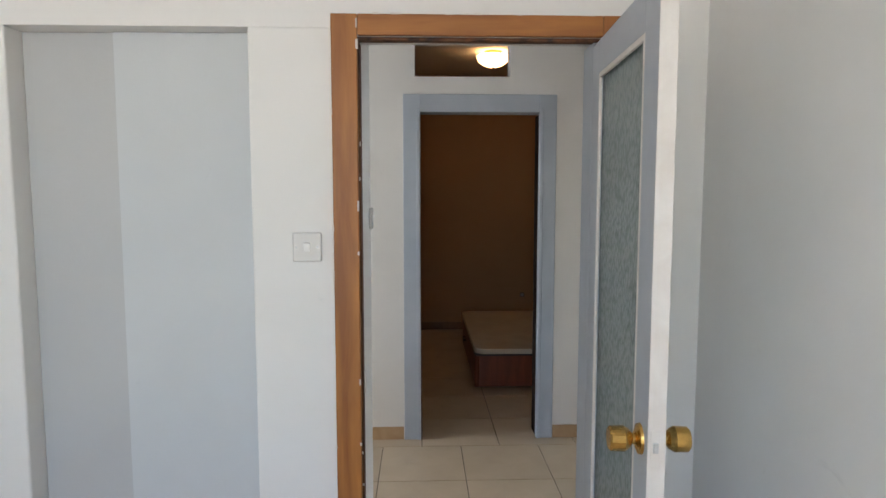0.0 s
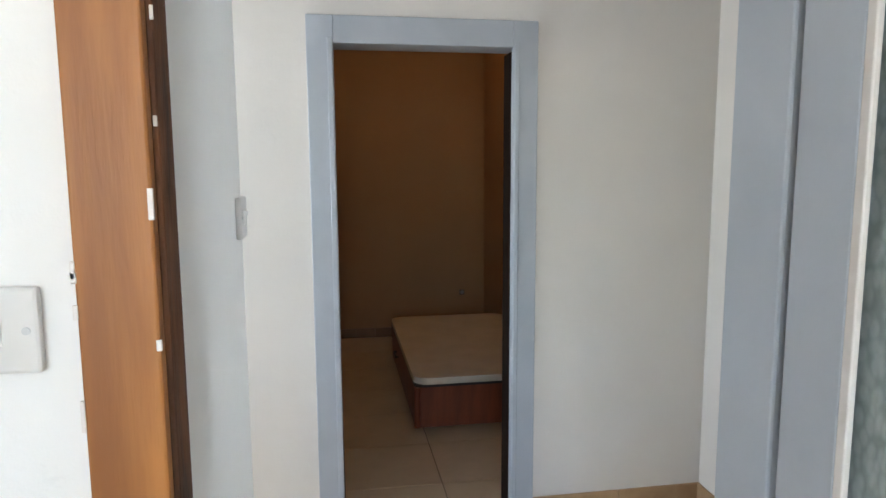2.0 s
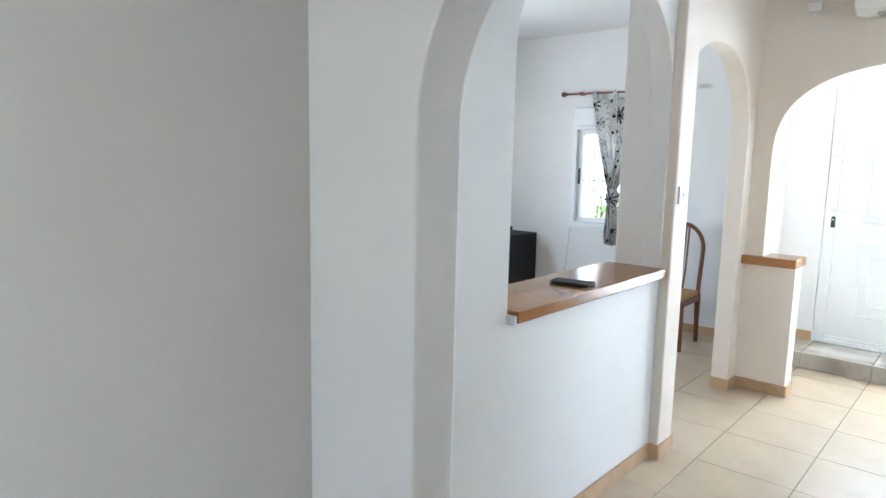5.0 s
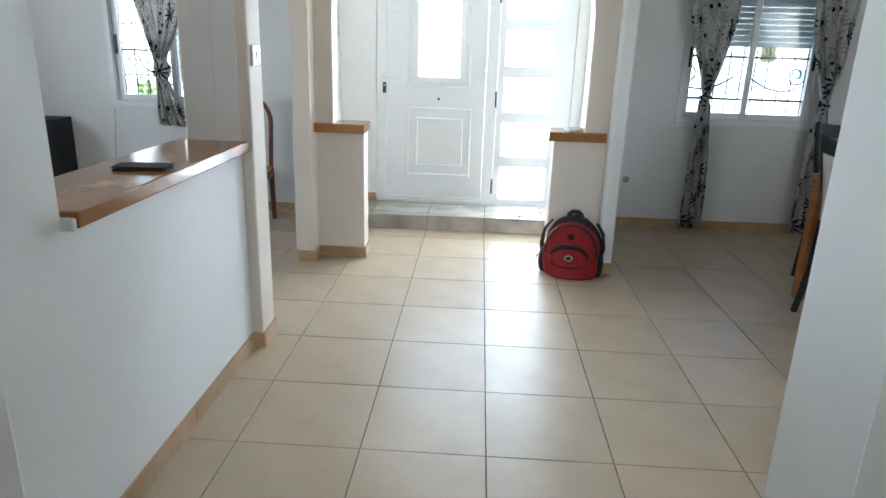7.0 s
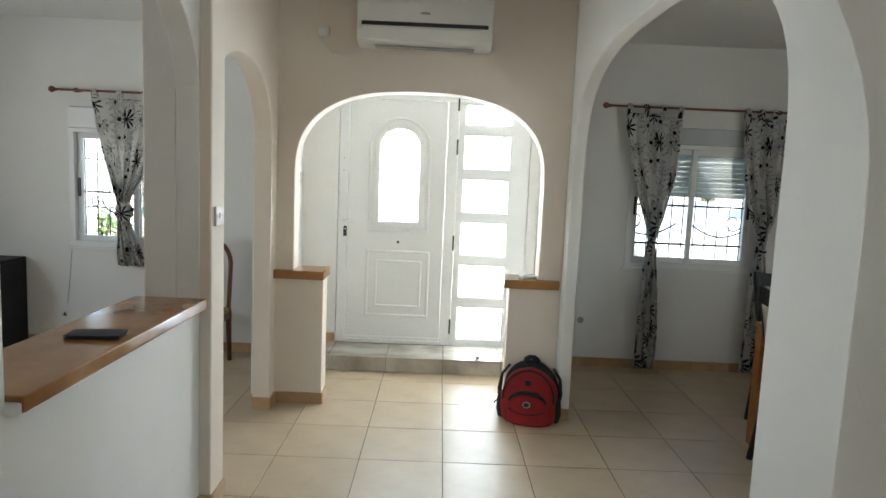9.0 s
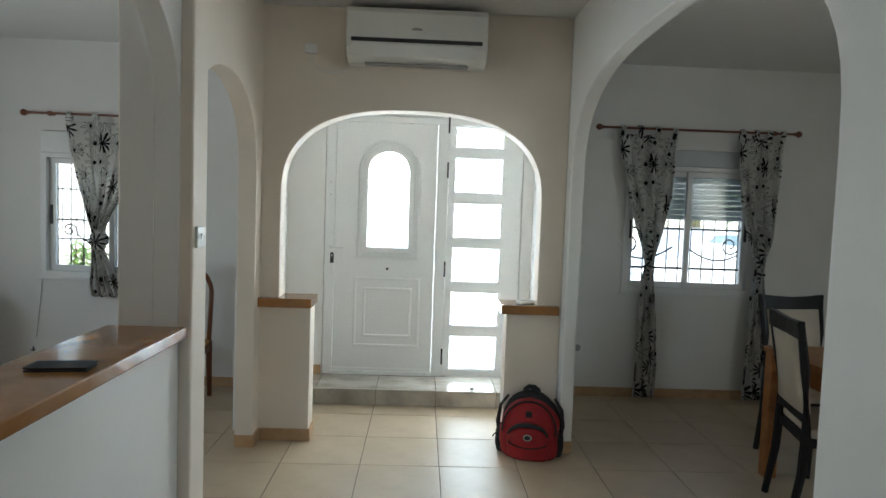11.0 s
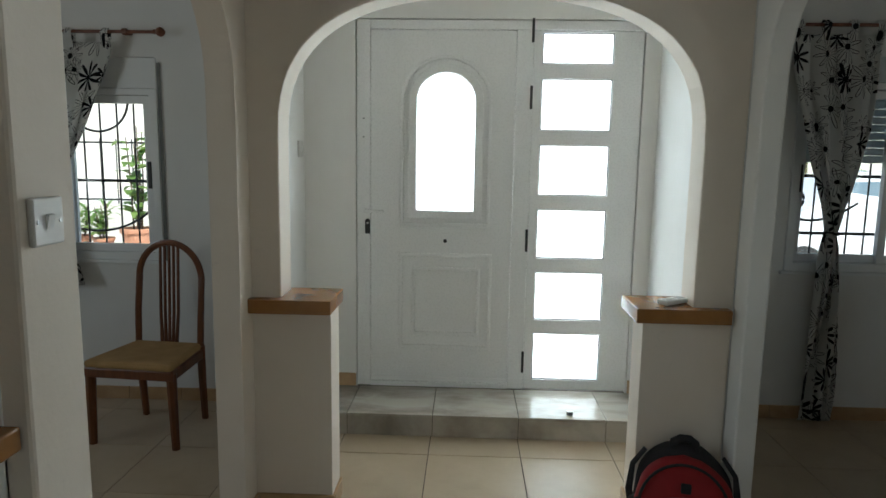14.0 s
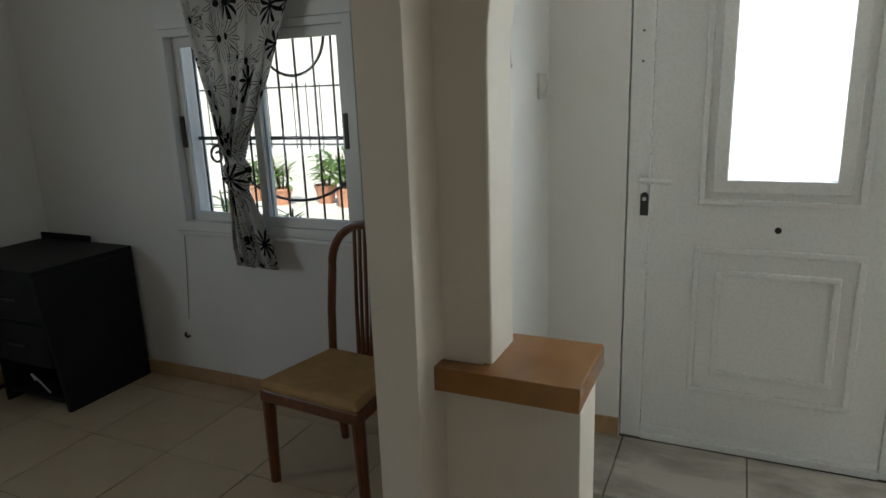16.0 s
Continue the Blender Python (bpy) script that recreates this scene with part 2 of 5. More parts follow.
def hammered(m, dark, light, scale):
    """Cast glass with small oblong dimples; the tint carries their relief shading, darker at rims."""
    nt = m.node_tree
    tc, mp = nt.nodes.new("ShaderNodeTexCoord"), nt.nodes.new("ShaderNodeMapping")
    mp.inputs["Scale"].default_value = (1, 1, 0.62)
    nt.links.new(tc.outputs["Object"], mp.inputs[0])
    vo = nt.nodes.new("ShaderNodeTexVoronoi")
    vo.feature = "SMOOTH_F1"
    vo.inputs["Scale"].default_value, vo.inputs["Smoothness"].default_value = scale, 0.35
    nt.links.new(mp.outputs[0], vo.inputs["Vector"])
    dist = vo.outputs["Distance"]
    col = mixed(nt, ramp(nt, dist, 0.38, 0.72), light, dark)
    for n in nt.nodes:
        if n.type == "BSDF_TRANSLUCENT":
            nt.links.new(col, n.inputs[0])
        if n.type == "BSDF_PRINCIPLED":
            nt.links.new(col, n.inputs["Base Color"])
        if n.type == "BUMP":
            nt.links.new(dist, n.inputs["Height"])
            n.inputs["Strength"].default_value, n.inputs["Distance"].default_value = 0.7, 0.006


hammered(PATTERNED, (0.47, 0.525, 0.53), (0.64, 0.70, 0.70), 88)


def make_glow(name, colour, strength):
    m, nt, p = nodes_of(name)
    p.inputs["Base Color"].default_value = (0.9, 0.85, 0.75, 1)
    p.inputs["Emission Color"].default_value = (*colour, 1)
    p.inputs["Emission Strength"].default_value = strength
    return m


LAMPGLOW = make_glow("lit_opal_glass", (1.0, 0.52, 0.20), 1.5)


def make_flower_cloth():
    """White cotton printed with black flowers of thin petals, laid out along the cloth."""
    m, nt, p = nodes_of("flower_print_cotton")
    L = nt.links.new
    N = nt.nodes.new

    def calc(op, a, b=None, c=None):
        n = N("ShaderNodeMath")
        n.operation = op
        for i, v in enumerate((a, b, c)):
            if v is None:
                continue
            if hasattr(v, "is_linked"):
                L(v, n.inputs[i])
            else:
                n.inputs[i].default_value = v
        return n.outputs[0]

    uv = N("ShaderNodeTexCoord").outputs["UV"]

    def layer(offset, scale, petals, size):
        mp = N("ShaderNodeMapping")
        mp.inputs["Location"].default_value = (offset, offset * 0.37, 0)
        L(uv, mp.inputs[0])
        vo = N("ShaderNodeTexVoronoi")
        vo.voronoi_dimensions = "2D"
        vo.inputs["Scale"].default_value = scale
        vo.inputs["Randomness"].default_value = 0.75
        L(mp.outputs[0], vo.inputs["Vector"])
        sub = N("ShaderNodeVectorMath")
        sub.operation = "SUBTRACT"
        L(mp.outputs[0], sub.inputs[0])
        L(vo.outputs["Position"], sub.inputs[1])
        sp = N("ShaderNodeSeparateXYZ")
        L(sub.outputs[0], sp.inputs[0])
        col = N("ShaderNodeSeparateColor")
        L(vo.outputs["Color"], col.inputs[0])
        r = calc("SQRT", calc("ADD", calc("MULTIPLY", sp.outputs[0], sp.outputs[0]), calc("MULTIPLY", sp.outputs[1], sp.outputs[1])))
        th = calc("ADD", calc("ARCTAN2", sp.outputs[1], sp.outputs[0]), calc("MULTIPLY", col.outputs[0], 6.28))
        c = calc("ABSOLUTE", calc("COSINE", calc("MULTIPLY", th, petals / 2)))
        reach = calc("MULTIPLY", calc("ADD", 0.72, calc("MULTIPLY", col.outputs[1], 0.4)), size)
        edge = calc("MULTIPLY", calc("POWER", c, 1.5), reach)
        inside = calc("LESS_THAN", r, edge)
        inner = calc("LESS_THAN", r, calc("SUBTRACT", calc("MULTIPLY", calc("POWER", c, 3.2), reach), 0.004))
        solid = calc("GREATER_THAN", col.outputs[2], 0.74)
        hollow = calc("MULTIPLY", inner, calc("SUBTRACT", 1.0, solid))
        hub = calc("LESS_THAN", r, size * 0.16)
        return calc("MAXIMUM", calc("SUBTRACT", inside, hollow), hub)

    ink = calc("MAXIMUM", layer(0.0, 6.2, 10, 0.098), layer(0.53, 5.0, 9, 0.072))
    g = noise_of(nt, 500, 2)
    L(mixed(nt, ink, (0.78, 0.765, 0.73), (0.012, 0.012, 0.014)), p.inputs["Base Color"])
    p.inputs["Roughness"].default_value = 0.9
    bump(nt, p, g, 0.3, 0.0005)
    tr = N("ShaderNodeBsdfTranslucent")
    L(mixed(nt, ink, (0.74, 0.73, 0.70), (0.01, 0.01, 0.01)), tr.inputs[0])
    mx = N("ShaderNodeMixShader")
    mx.inputs[0].default_value = 0.5
    L(p.outputs[0], mx.inputs[1])
    L(tr.outputs[0], mx.inputs[2])
    L(mx.outputs[0], nt.nodes["Material Output"].inputs[0])
    return m


FLOWERS = make_flower_cloth()


# ---- building blocks ----
def part(name, bm, material, parent=None, label="", smooth=False, bevel=0.0):
    me = bpy.data.meshes.new(name)
    bmesh.ops.recalc_face_normals(bm, faces=bm.faces)
    bm.to_mesh(me)
    bm.free()
    me.materials.append(material)
    if smooth:
        me.polygons.foreach_set("use_smooth", [True] * len(me.polygons))
        me.update()
    ob = new(name, me)
    if parent:
        ob.parent = parent
    if label:
        tagged(ob, label)
    if bevel:
        b = ob.modifiers.new("bevel", "BEVEL")
        b.width, b.segments, b.limit_method, b.angle_limit = bevel, 2, "ANGLE", radians(40)
    return ob


def thing(name, m, label, category, group="", kind=""):
    ob = new(name)
    ob.matrix_basis = m
    ob.empty_display_size = 0.05
    return tagged(ob, label, category, group, kind)


def box(lo, hi, bm=None, bevel=0.0):
    bm = bm or bmesh.new()
    r = bmesh.ops.create_cube(bm, size=1)["verts"]
    for v in r:
        v.co = Vector([(p + q) / 2 + c * (q - p) for p, q, c in zip(lo, hi, v.co)])
    if bevel:
        es = {e for v in r for e in v.link_edges}
        bmesh.ops.bevel(bm, geom=list(es), offset=bevel, segments=2, affect="EDGES", profile=0.5)
    return bm


def rod(p, q, r0, r1=None, bm=None, seg=12):
    bm = bm or bmesh.new()
    p, q = Vector(p), Vector(q)
    d = q - p
    m = Matrix.Translation((p + q) / 2) @ d.to_track_quat("Z", "Y").to_matrix().to_4x4()
    bmesh.ops.create_cone(bm, cap_ends=True, segments=seg, radius1=r0, radius2=r0 if r1 is None else r1, depth=d.length, matrix=m)
    return bm


def tube(points, r, bm=None, seg=8, flat=1.0, closed=False):
    """A bar swept along points; flat squeezes it across; r may be a list."""
    bm = bm or bmesh.new()
    pts = [Vector(p) for p in points]
    n = len(pts)
    rings = []
    up = Vector((0, 0, 1))
    for i, p in enumerate(pts):
        a = pts[(i - 1) % n] if closed or i else p
        b = pts[(i + 1) % n] if closed or i < n - 1 else p
        d = (b - a).normalized()
        side = d.cross(up)
        side = side.normalized() if side.length > 0.05 else (d.cross(Vector((0, 1, 0)))).normalized()
        nrm = side.cross(d).normalized()
        rr = r[i] if isinstance(r, (list, tuple)) else r
        rings.append([bm.verts.new(p + side * (rr * math.cos(k * 2 * math.pi / seg)) + nrm * (rr * flat * math.sin(k * 2 * math.pi / seg))) for k in range(seg)])
    for i in range(n if closed else n - 1):
        A, B = rings[i], rings[(i + 1) % n]
        for k in range(seg):
            bm.faces.new((A[k], A[(k + 1) % seg], B[(k + 1) % seg], B[k]))
    if not closed:
        bm.faces.new(rings[0])
        bm.faces.new(rings[-1][::-1])
    return bm


def lathe(profile, bm=None, seg=24, m=None):
    bm = bm or bmesh.new()
    m = m or Matrix()
    rings = [[bm.verts.new(m @ Vector((r * math.cos(k * 2 * math.pi / seg), r * math.sin(k * 2 * math.pi / seg), z))) for k in range(seg)] for r, z in profile]
    for A, B in zip(rings, rings[1:]):
        for k in range(seg):
            bm.faces.new((A[k], A[(k + 1) % seg], B[(k + 1) % seg], B[k]))
    bm.faces.new(rings[0])
    bm.faces.new(rings[-1])
    return bm


def slab(loops, a, b, axis, bm=None):
    """A plate with holes: loops of (u, v), the outline first, from a to b along the axis ('x': u=y, 'y': u=x, 'z': u=x, v=y)."""
    bm = bm or bmesh.new()
    put = {"x": lambda u, v: (a, u, v), "y": lambda u, v: (u, a, v), "z": lambda u, v: (u, v, a)}[axis]
    edges = []
    for loop in loops:
        vs = [bm.verts.new(put(u, v)) for u, v in loop]
        edges += [bm.edges.new((vs[i], vs[(i + 1) % len(vs)])) for i in range(len(vs))]
    faces = [f for f in bmesh.ops.triangle_fill(bm, use_beauty=True, use_dissolve=False, edges=edges)["geom"] if isinstance(f, bmesh.types.BMFace)]
    ext = bmesh.ops.extrude_face_region(bm, geom=faces)["geom"]
    d = {"x": (b - a, 0, 0), "y": (0, b - a, 0), "z": (0, 0, b - a)}[axis]
    bmesh.ops.translate(bm, vec=d, verts=[v for v in ext if isinstance(v, bmesh.types.BMVert)])
    return bm


def rect(u0, u1, v0, v1):
    return [(u0, v0), (u1, v0), (u1, v1), (u0, v1)]


def arched(u0, u1, v0, spring, top, n=2.2, steps=32):
    """An opening with a flattened round head, from its left foot over the head to its right foot."""
    c, a, b = (u0 + u1) / 2, (u1 - u0) / 2, top - spring
    head = []
    for i in range(steps + 1):
        th = math.pi - math.pi * i / steps
        cs, sn = math.cos(th), math.sin(th)
        head.append((c + a * math.copysign(abs(cs) ** (2 / n), cs), spring + b * abs(sn) ** (2 / n)))
    return [(u0, v0), *head, (u1, v0)]


def structure(name, bm, material, label, category="wall", bevel=0.0):
    return tagged(part(name, bm, material, bevel=bevel), label, category, kind="structure")
# ---- structure ----
H = 2.64          # ceiling
FRONT = 3.31      # inner face of the front wall
BACK = -5.2       # south end of the plan
WALLTXT = "white painted plaster wall"


def notch(u0, u1, feet, top=H, bottom=0.0):
    """The outline of a wall with openings that reach its foot; feet: their outlines, from left to right."""
    pts = [(u0, bottom)]
    for f in feet:
        pts += f
    return pts + [(u1, bottom), (u1, top), (u0, top)]


# bedroom wall of the small hall, with its door and the opening over it
structure("wall_bedroom", slab([notch(BACK, -1.25, [[(-2.955, 0), (-2.955, 1.945), (-2.22, 1.945), (-2.22, 0)]]), rect(-2.96, -2.415, 2.12, 2.37)], -1.14, -1.02, "x"), WARMWHITE, "warm-toned white plaster wall with a doorway and a transom opening")
structure("wall_bedroom_back", box((-4.28, BACK, 0), (-4.07, -1.53, H)), DIMWALL, "plaster wall toned tan for dim lamplight" + " behind the bed")
structure("wall_bedroom_side", box((-4.07, -1.65, 0), (-1.14, -1.53, H)), DIMWALL, "plaster wall toned tan for dim lamplight" + " beside the bed")
# The opening at the corridor end is added for its fill lamp.
structure("wall_south", slab([rect(-4.4, 4.2, 0, H), rect(-0.8, -0.2, 1.15, 2.05)], BACK - 0.12, BACK, "y"), PLASTER, WALLTXT)
structure("wall_corridor", slab([[(0.04, BACK), (0.81, BACK), (0.81, -4.115), (0.70, -4.115), (0.70, -3.43), (0.81, -3.43), (0.81, -3.138), (0.04, -3.138)]], 0, 1.95, "z"), PLASTER, "white plaster wall with a shallow boarded recess", bevel=0.005)
# Recess back added as two boards, the left one darker and deeper.
boards = thing("recess_boards", pose(0.70, 0, 0), "two boards of differing tone closing a shallow wall recess", "closet doors", kind="structure")
part("board", box((0.001, -4.114, 0.0), (0.026, -3.846, 1.949), bevel=0.002), BOARDGREY, boards, "darker grey board")
part("board", box((0.001, -3.845, 0.0), (0.036, -3.431, 1.949), bevel=0.002), BOARDPALE, boards, "lighter blue-grey board")
structure("wall_corridor_head", box((0.04, BACK, 1.95), (0.81, -3.138, H)), PLASTER, "white plaster wall over the recess")
structure("wall_hall_side", slab([[(-3.138, 1.925), (-2.398, 1.925), (-2.398, 0), (-1.25, 0), (-1.25, H), (-3.138, H)]], 0.70, 0.81, "x"), PLASTER, "white plaster wall beside the old doorway")
structure("wall_start_room", box((0.81, -2.08, 0), (4.2, -1.96, H)), PLASTER, WALLTXT)
structure("wall_start_room_end", slab([rect(BACK, -2.08, 0, H), rect(-4.6, -2.7, 0.9, 2.2)], 4.0, 4.2, "x"), PLASTER, "white plaster wall with a window opening")

# arch from the small hall into the main hall
structure("wall_arch_hall", slab([notch(-1.02, 0.70, [arched(-0.69, 0.42, 0, 1.52, 1.98)])], -1.38, -1.25, "y"), WARMWHITE, "warm-toned white plaster wall with a round-headed arch", bevel=0.008)
# left side of the main hall: pass-through over a half wall, pier, narrow arch
structure("wall_pass_through", slab([rect(-1.25, 0.76, 0, H), arched(-0.50, 0.755, 0.92, 1.80, 2.26)], -1.19, -1.09, "x"), PLASTER, "white plaster half wall with an arched pass-through", bevel=0.006)
structure("wall_pass_through_back", slab([rect(-1.25, 0.76, 0, H), rect(-0.50, 0.755, 0.92, 2.42)], -1.32, -1.1905, "x"), PLASTER, "white plaster inner side of the pass-through")
structure("wall_pier", box((-1.33, 0.76, 0), (-1.04, 0.93, H)), CREAM, "cream plaster pier between two arches", bevel=0.008)
structure("wall_narrow_arch", slab([[(0.93, 1.0), *arched(0.935, 2.03, 1.0, 1.65, 2.12), (2.03, 0), (2.16, 0), (2.16, H), (0.93, H)]], -1.22, -1.115, "x"), CREAM, "cream plaster wall with a narrow arch", bevel=0.006)
# cross wall with the wide arch and two half walls
OPEN = arched(-1.0, 0.585, 0.835, 1.5, 2.045, 2.6)
structure("wall_cross", slab([[(-1.22, 0), (-0.805, 0), (-0.805, 0.835), *OPEN, (0.40, 0.835), (0.40, 0), (0.735, 0), (0.735, H), (-1.22, H)]], 2.16, 2.31, "y"), CREAM, "cream plaster wall with a wide arch on half walls", bevel=0.006)
# right side of the main hall: wide arch into the dining room
structure("wall_dining_arch", slab([notch(-1.25, 2.16, [arched(-0.45, 2.05, 0, 1.62, 2.24, 2.8)])], 0.735, 0.815, "x"), PLASTER, "white plaster wall with a wide arch", bevel=0.008)
# vestibule sides
structure("wall_vestibule_left", box((-1.31, 2.31, 0), (-1.19, FRONT, H)), PLASTER, WALLTXT)
structure("wall_vestibule_right", box((0.73, 2.31, 0), (0.815, FRONT, H)), PLASTER, WALLTXT)
# front wall with the entrance and two windows
structure("wall_front", slab([notch(-4.4, 4.2, [[(-0.905, 0), (-0.905, 2.17), (0.645, 2.17), (0.645, 0)]]), rect(-3.07, -2.015, 0.84, 1.955), rect(1.47, 2.50, 0.86, 1.995)], FRONT, FRONT + 0.22, "y"), PLASTER, "white plaster front wall with a door and windows")
# Openings in the west and east walls are added for the fill lamps.
structure("wall_west", slab([rect(-1.53, FRONT, 0, H), rect(0.3, 1.5, 0.9, 2.0)], -4.28, -4.12, "x"), PLASTER, WALLTXT)
structure("wall_west_outer", box((-4.4, BACK, 0), (-4.28, -1.53, H)), PLASTER, WALLTXT)
structure("wall_east", slab([rect(-1.96, FRONT, 0, H), rect(-1.5, -0.3, 0.95, 2.05)], 4.0, 4.2, "x"), PLASTER, WALLTXT)
structure("ceiling", box((-4.4, BACK - 0.12, H), (4.2, FRONT + 0.22, H + 0.22)), CEILING, "flat white painted ceiling", "ceiling")
structure("floor", box((-4.4, BACK - 0.12, -0.25), (4.2, FRONT + 0.22, -0.004)), GROUT, "cream ceramic tile floor with dark joints", "floor")


# ---- ledges ----
counter = thing("counter_ledge", pose(-1.2, 0.13, 0.92), "glossy brown tile ledge on the half wall", "ledge", kind="structure")
part("ledge_top", box((-0.165, -0.615, 0), (0.145, 0.625, 0.045), bevel=0.005), LEDGE, counter)
part("broken_end", box((0.02, -0.635, -0.004), (0.142, -0.616, 0.03), bevel=0.006), PLASTER, counter, "chipped plaster end")


def cap(m, mirror, label):
    s = -1 if mirror else 1
    t = thing("ledge_cap", m, label, "ledge", "ledge caps on the half walls", kind="structure")
    e = 0.13 if mirror else 0.18
    pts = [(-e * s, -0.05), (0.225 * s, -0.05), (0.225 * s, 0.20), (0.0, 0.20), (0.0, 0.0), (-e * s, 0.0)]
    part("cap_tile", slab([pts], 0, 0.055, "z"), LEDGE, t, bevel=0.004)
    return t


cap(pose(-1.02, 2.155, 0.835), False, "brown tile cap on a white half wall")
cap(pose(0.585, 2.155, 0.835), True, "brown tile cap with a remote control on it")


# ---- skirting ----
def skirting(runs):
    """Runs of tan skirting tiles; each run: start, end, outward normal and foot."""
    for (x0, y0), (x1, y1), (nx, ny), z in runs:
        d = Vector((x1 - x0, y1 - y0))
        n = max(1, round(d.length / 0.33))
        base = thing("baseboard", pose(0, 0, 0), "tan ceramic skirting tiles along the wall foot", "baseboard", kind="structure")
        for i in range(n):
            a = Vector((x0, y0)) + d * (i / n) + d.normalized() * 0.0015
            b = Vector((x0, y0)) + d * ((i + 1) / n) - d.normalized() * 0.0015
            o = Vector((nx, ny)) * 0.012
            lo = (min(a.x, b.x, a.x + o.x), min(a.y, b.y, a.y + o.y), z)
            hi = (max(a.x, b.x, a.x + o.x), max(a.y, b.y, a.y + o.y), z + 0.075)
            part("skirting_tile", box(lo, hi, bevel=0.002), SKIRTDARK if x0 < -1.1 and y0 < -1.6 else SKIRT, base)


skirting([
    ((-1.02, BACK), (-1.02, -3.03), (1, 0), 0), ((-1.02, -2.145), (-1.02, -1.38), (1, 0), 0),
    ((-1.02, -1.38), (-0.69, -1.38), (0, -1), 0), ((0.42, -1.38), (0.70, -1.38), (0, -1), 0),
    ((-4.07, BACK), (-4.07, -1.65), (1, 0), 0), ((-4.07, -1.65), (-1.14, -1.65), (0, -1), 0),
    ((-1.09, -1.25), (-1.09, 0.76), (1, 0), 0), ((-1.09, 0.76), (-1.028, 0.76), (0, -1), 0), ((-1.04, 0.76), (-1.04, 0.93), (1, 0), 0), ((-1.04, 0.93), (-1.19, 0.93), (0, 1), 0),
    ((-1.22, 2.03), (-1.103, 2.03), (0, -1), 0), ((-1.115, 2.03), (-1.115, 2.16), (1, 0), 0), ((-1.103, 2.16), (-0.793, 2.16), (0, -1), 0), ((-0.805, 2.16), (-0.805, 2.31), (1, 0), 0),
    ((0.388, 2.16), (0.723, 2.16), (0, -1), 0), ((0.40, 2.16), (0.40, 2.31), (-1, 0), 0), ((0.723, 2.05), (0.815, 2.05), (0, -1), 0), ((0.735, 2.05), (0.735, 2.16), (-1, 0), 0),
    ((-4.12, FRONT), (-1.31, FRONT), (0, -1), 0), ((0.815, FRONT), (4.0, FRONT), (0, -1), 0),
    ((-4.12, -1.53), (-4.12, FRONT), (1, 0), 0), ((0.735, -1.25), (0.735, -0.45), (-1, 0), 0),
    ((-1.19, FRONT), (-0.905, FRONT), (0, -1), 0.12), ((0.645, FRONT), (0.73, FRONT), (0, -1), 0.12),
    ((-1.19, 2.31), (-1.19, 2.9), (1, 0), 0), ((0.73, 2.31), (0.73, 2.9), (-1, 0), 0),
    ((0.70, -3.138), (0.04, -3.138), (0, 1), 0), ((4.0, -1.96), (4.0, FRONT), (-1, 0), 0),
])


# ---- entrance step ----
step = thing("entrance_step", pose(0, 0, 0), "polished grey marble step under the front door", "step", kind="structure")
part("core", box((-1.185, 2.915, 0), (0.725, FRONT + 0.2, 0.105)), GROUT, step)
xs = [-1.186, -0.885, -0.4415, 0.002, 0.45, 0.726]
for a, b in zip(xs, xs[1:]):
    part("marble_tread", box((a + 0.0015, 2.897, 0.1055), (b - 0.0015, 3.305, 0.122), bevel=0.003), MARBLE, step)
    part("marble_riser", box((a + 0.0015, 2.905, 0.002), (b - 0.0015, 2.9145, 0.1045), bevel=0.001), MARBLE, step)


# ---- doors ----
def bedroom_frame():
    t = thing("door_frame", pose(-1.02, -2.5875, 0), "blue-grey painted door frame of the bedroom", "door frame", kind="structure")
    for s in (-1, 1):
        lo, hi = sorted((s * 0.342, s * 0.44))
        part("casing", box((0.001, lo, 0), (0.018, hi, 2.02), bevel=0.003), BLUEGREY, t)
        lo, hi = sorted((s * 0.3675, s * 0.343))
        part("jamb", box((-0.13 if s < 0 else -0.02, lo, 0), (0.0005, hi, 1.92), bevel=0.002), BLUEGREY, t)
        lo, hi = sorted((s * 0.345, s * 0.365))
        part("bead", box((0.018, lo, 0), (0.025, hi, 1.94), bevel=0.003), BLUEGREY, t)
    part("head_casing", box((0.001, -0.342, 1.92), (0.018, 0.342, 2.02), bevel=0.003), BLUEGREY, t)
    part("head_jamb", box((-0.13, -0.367, 1.92), (0.0005, 0.367, 1.9445), bevel=0.002), BLUEGREY, t)
    # Near-black strip over the right jamb's inner depth.
    part("dark_jamb_strip", box((-0.125, 0.340, 0.01), (-0.021, 0.366, 1.91), bevel=0.002), DARKEDGE, t, "dark strip along the right jamb")


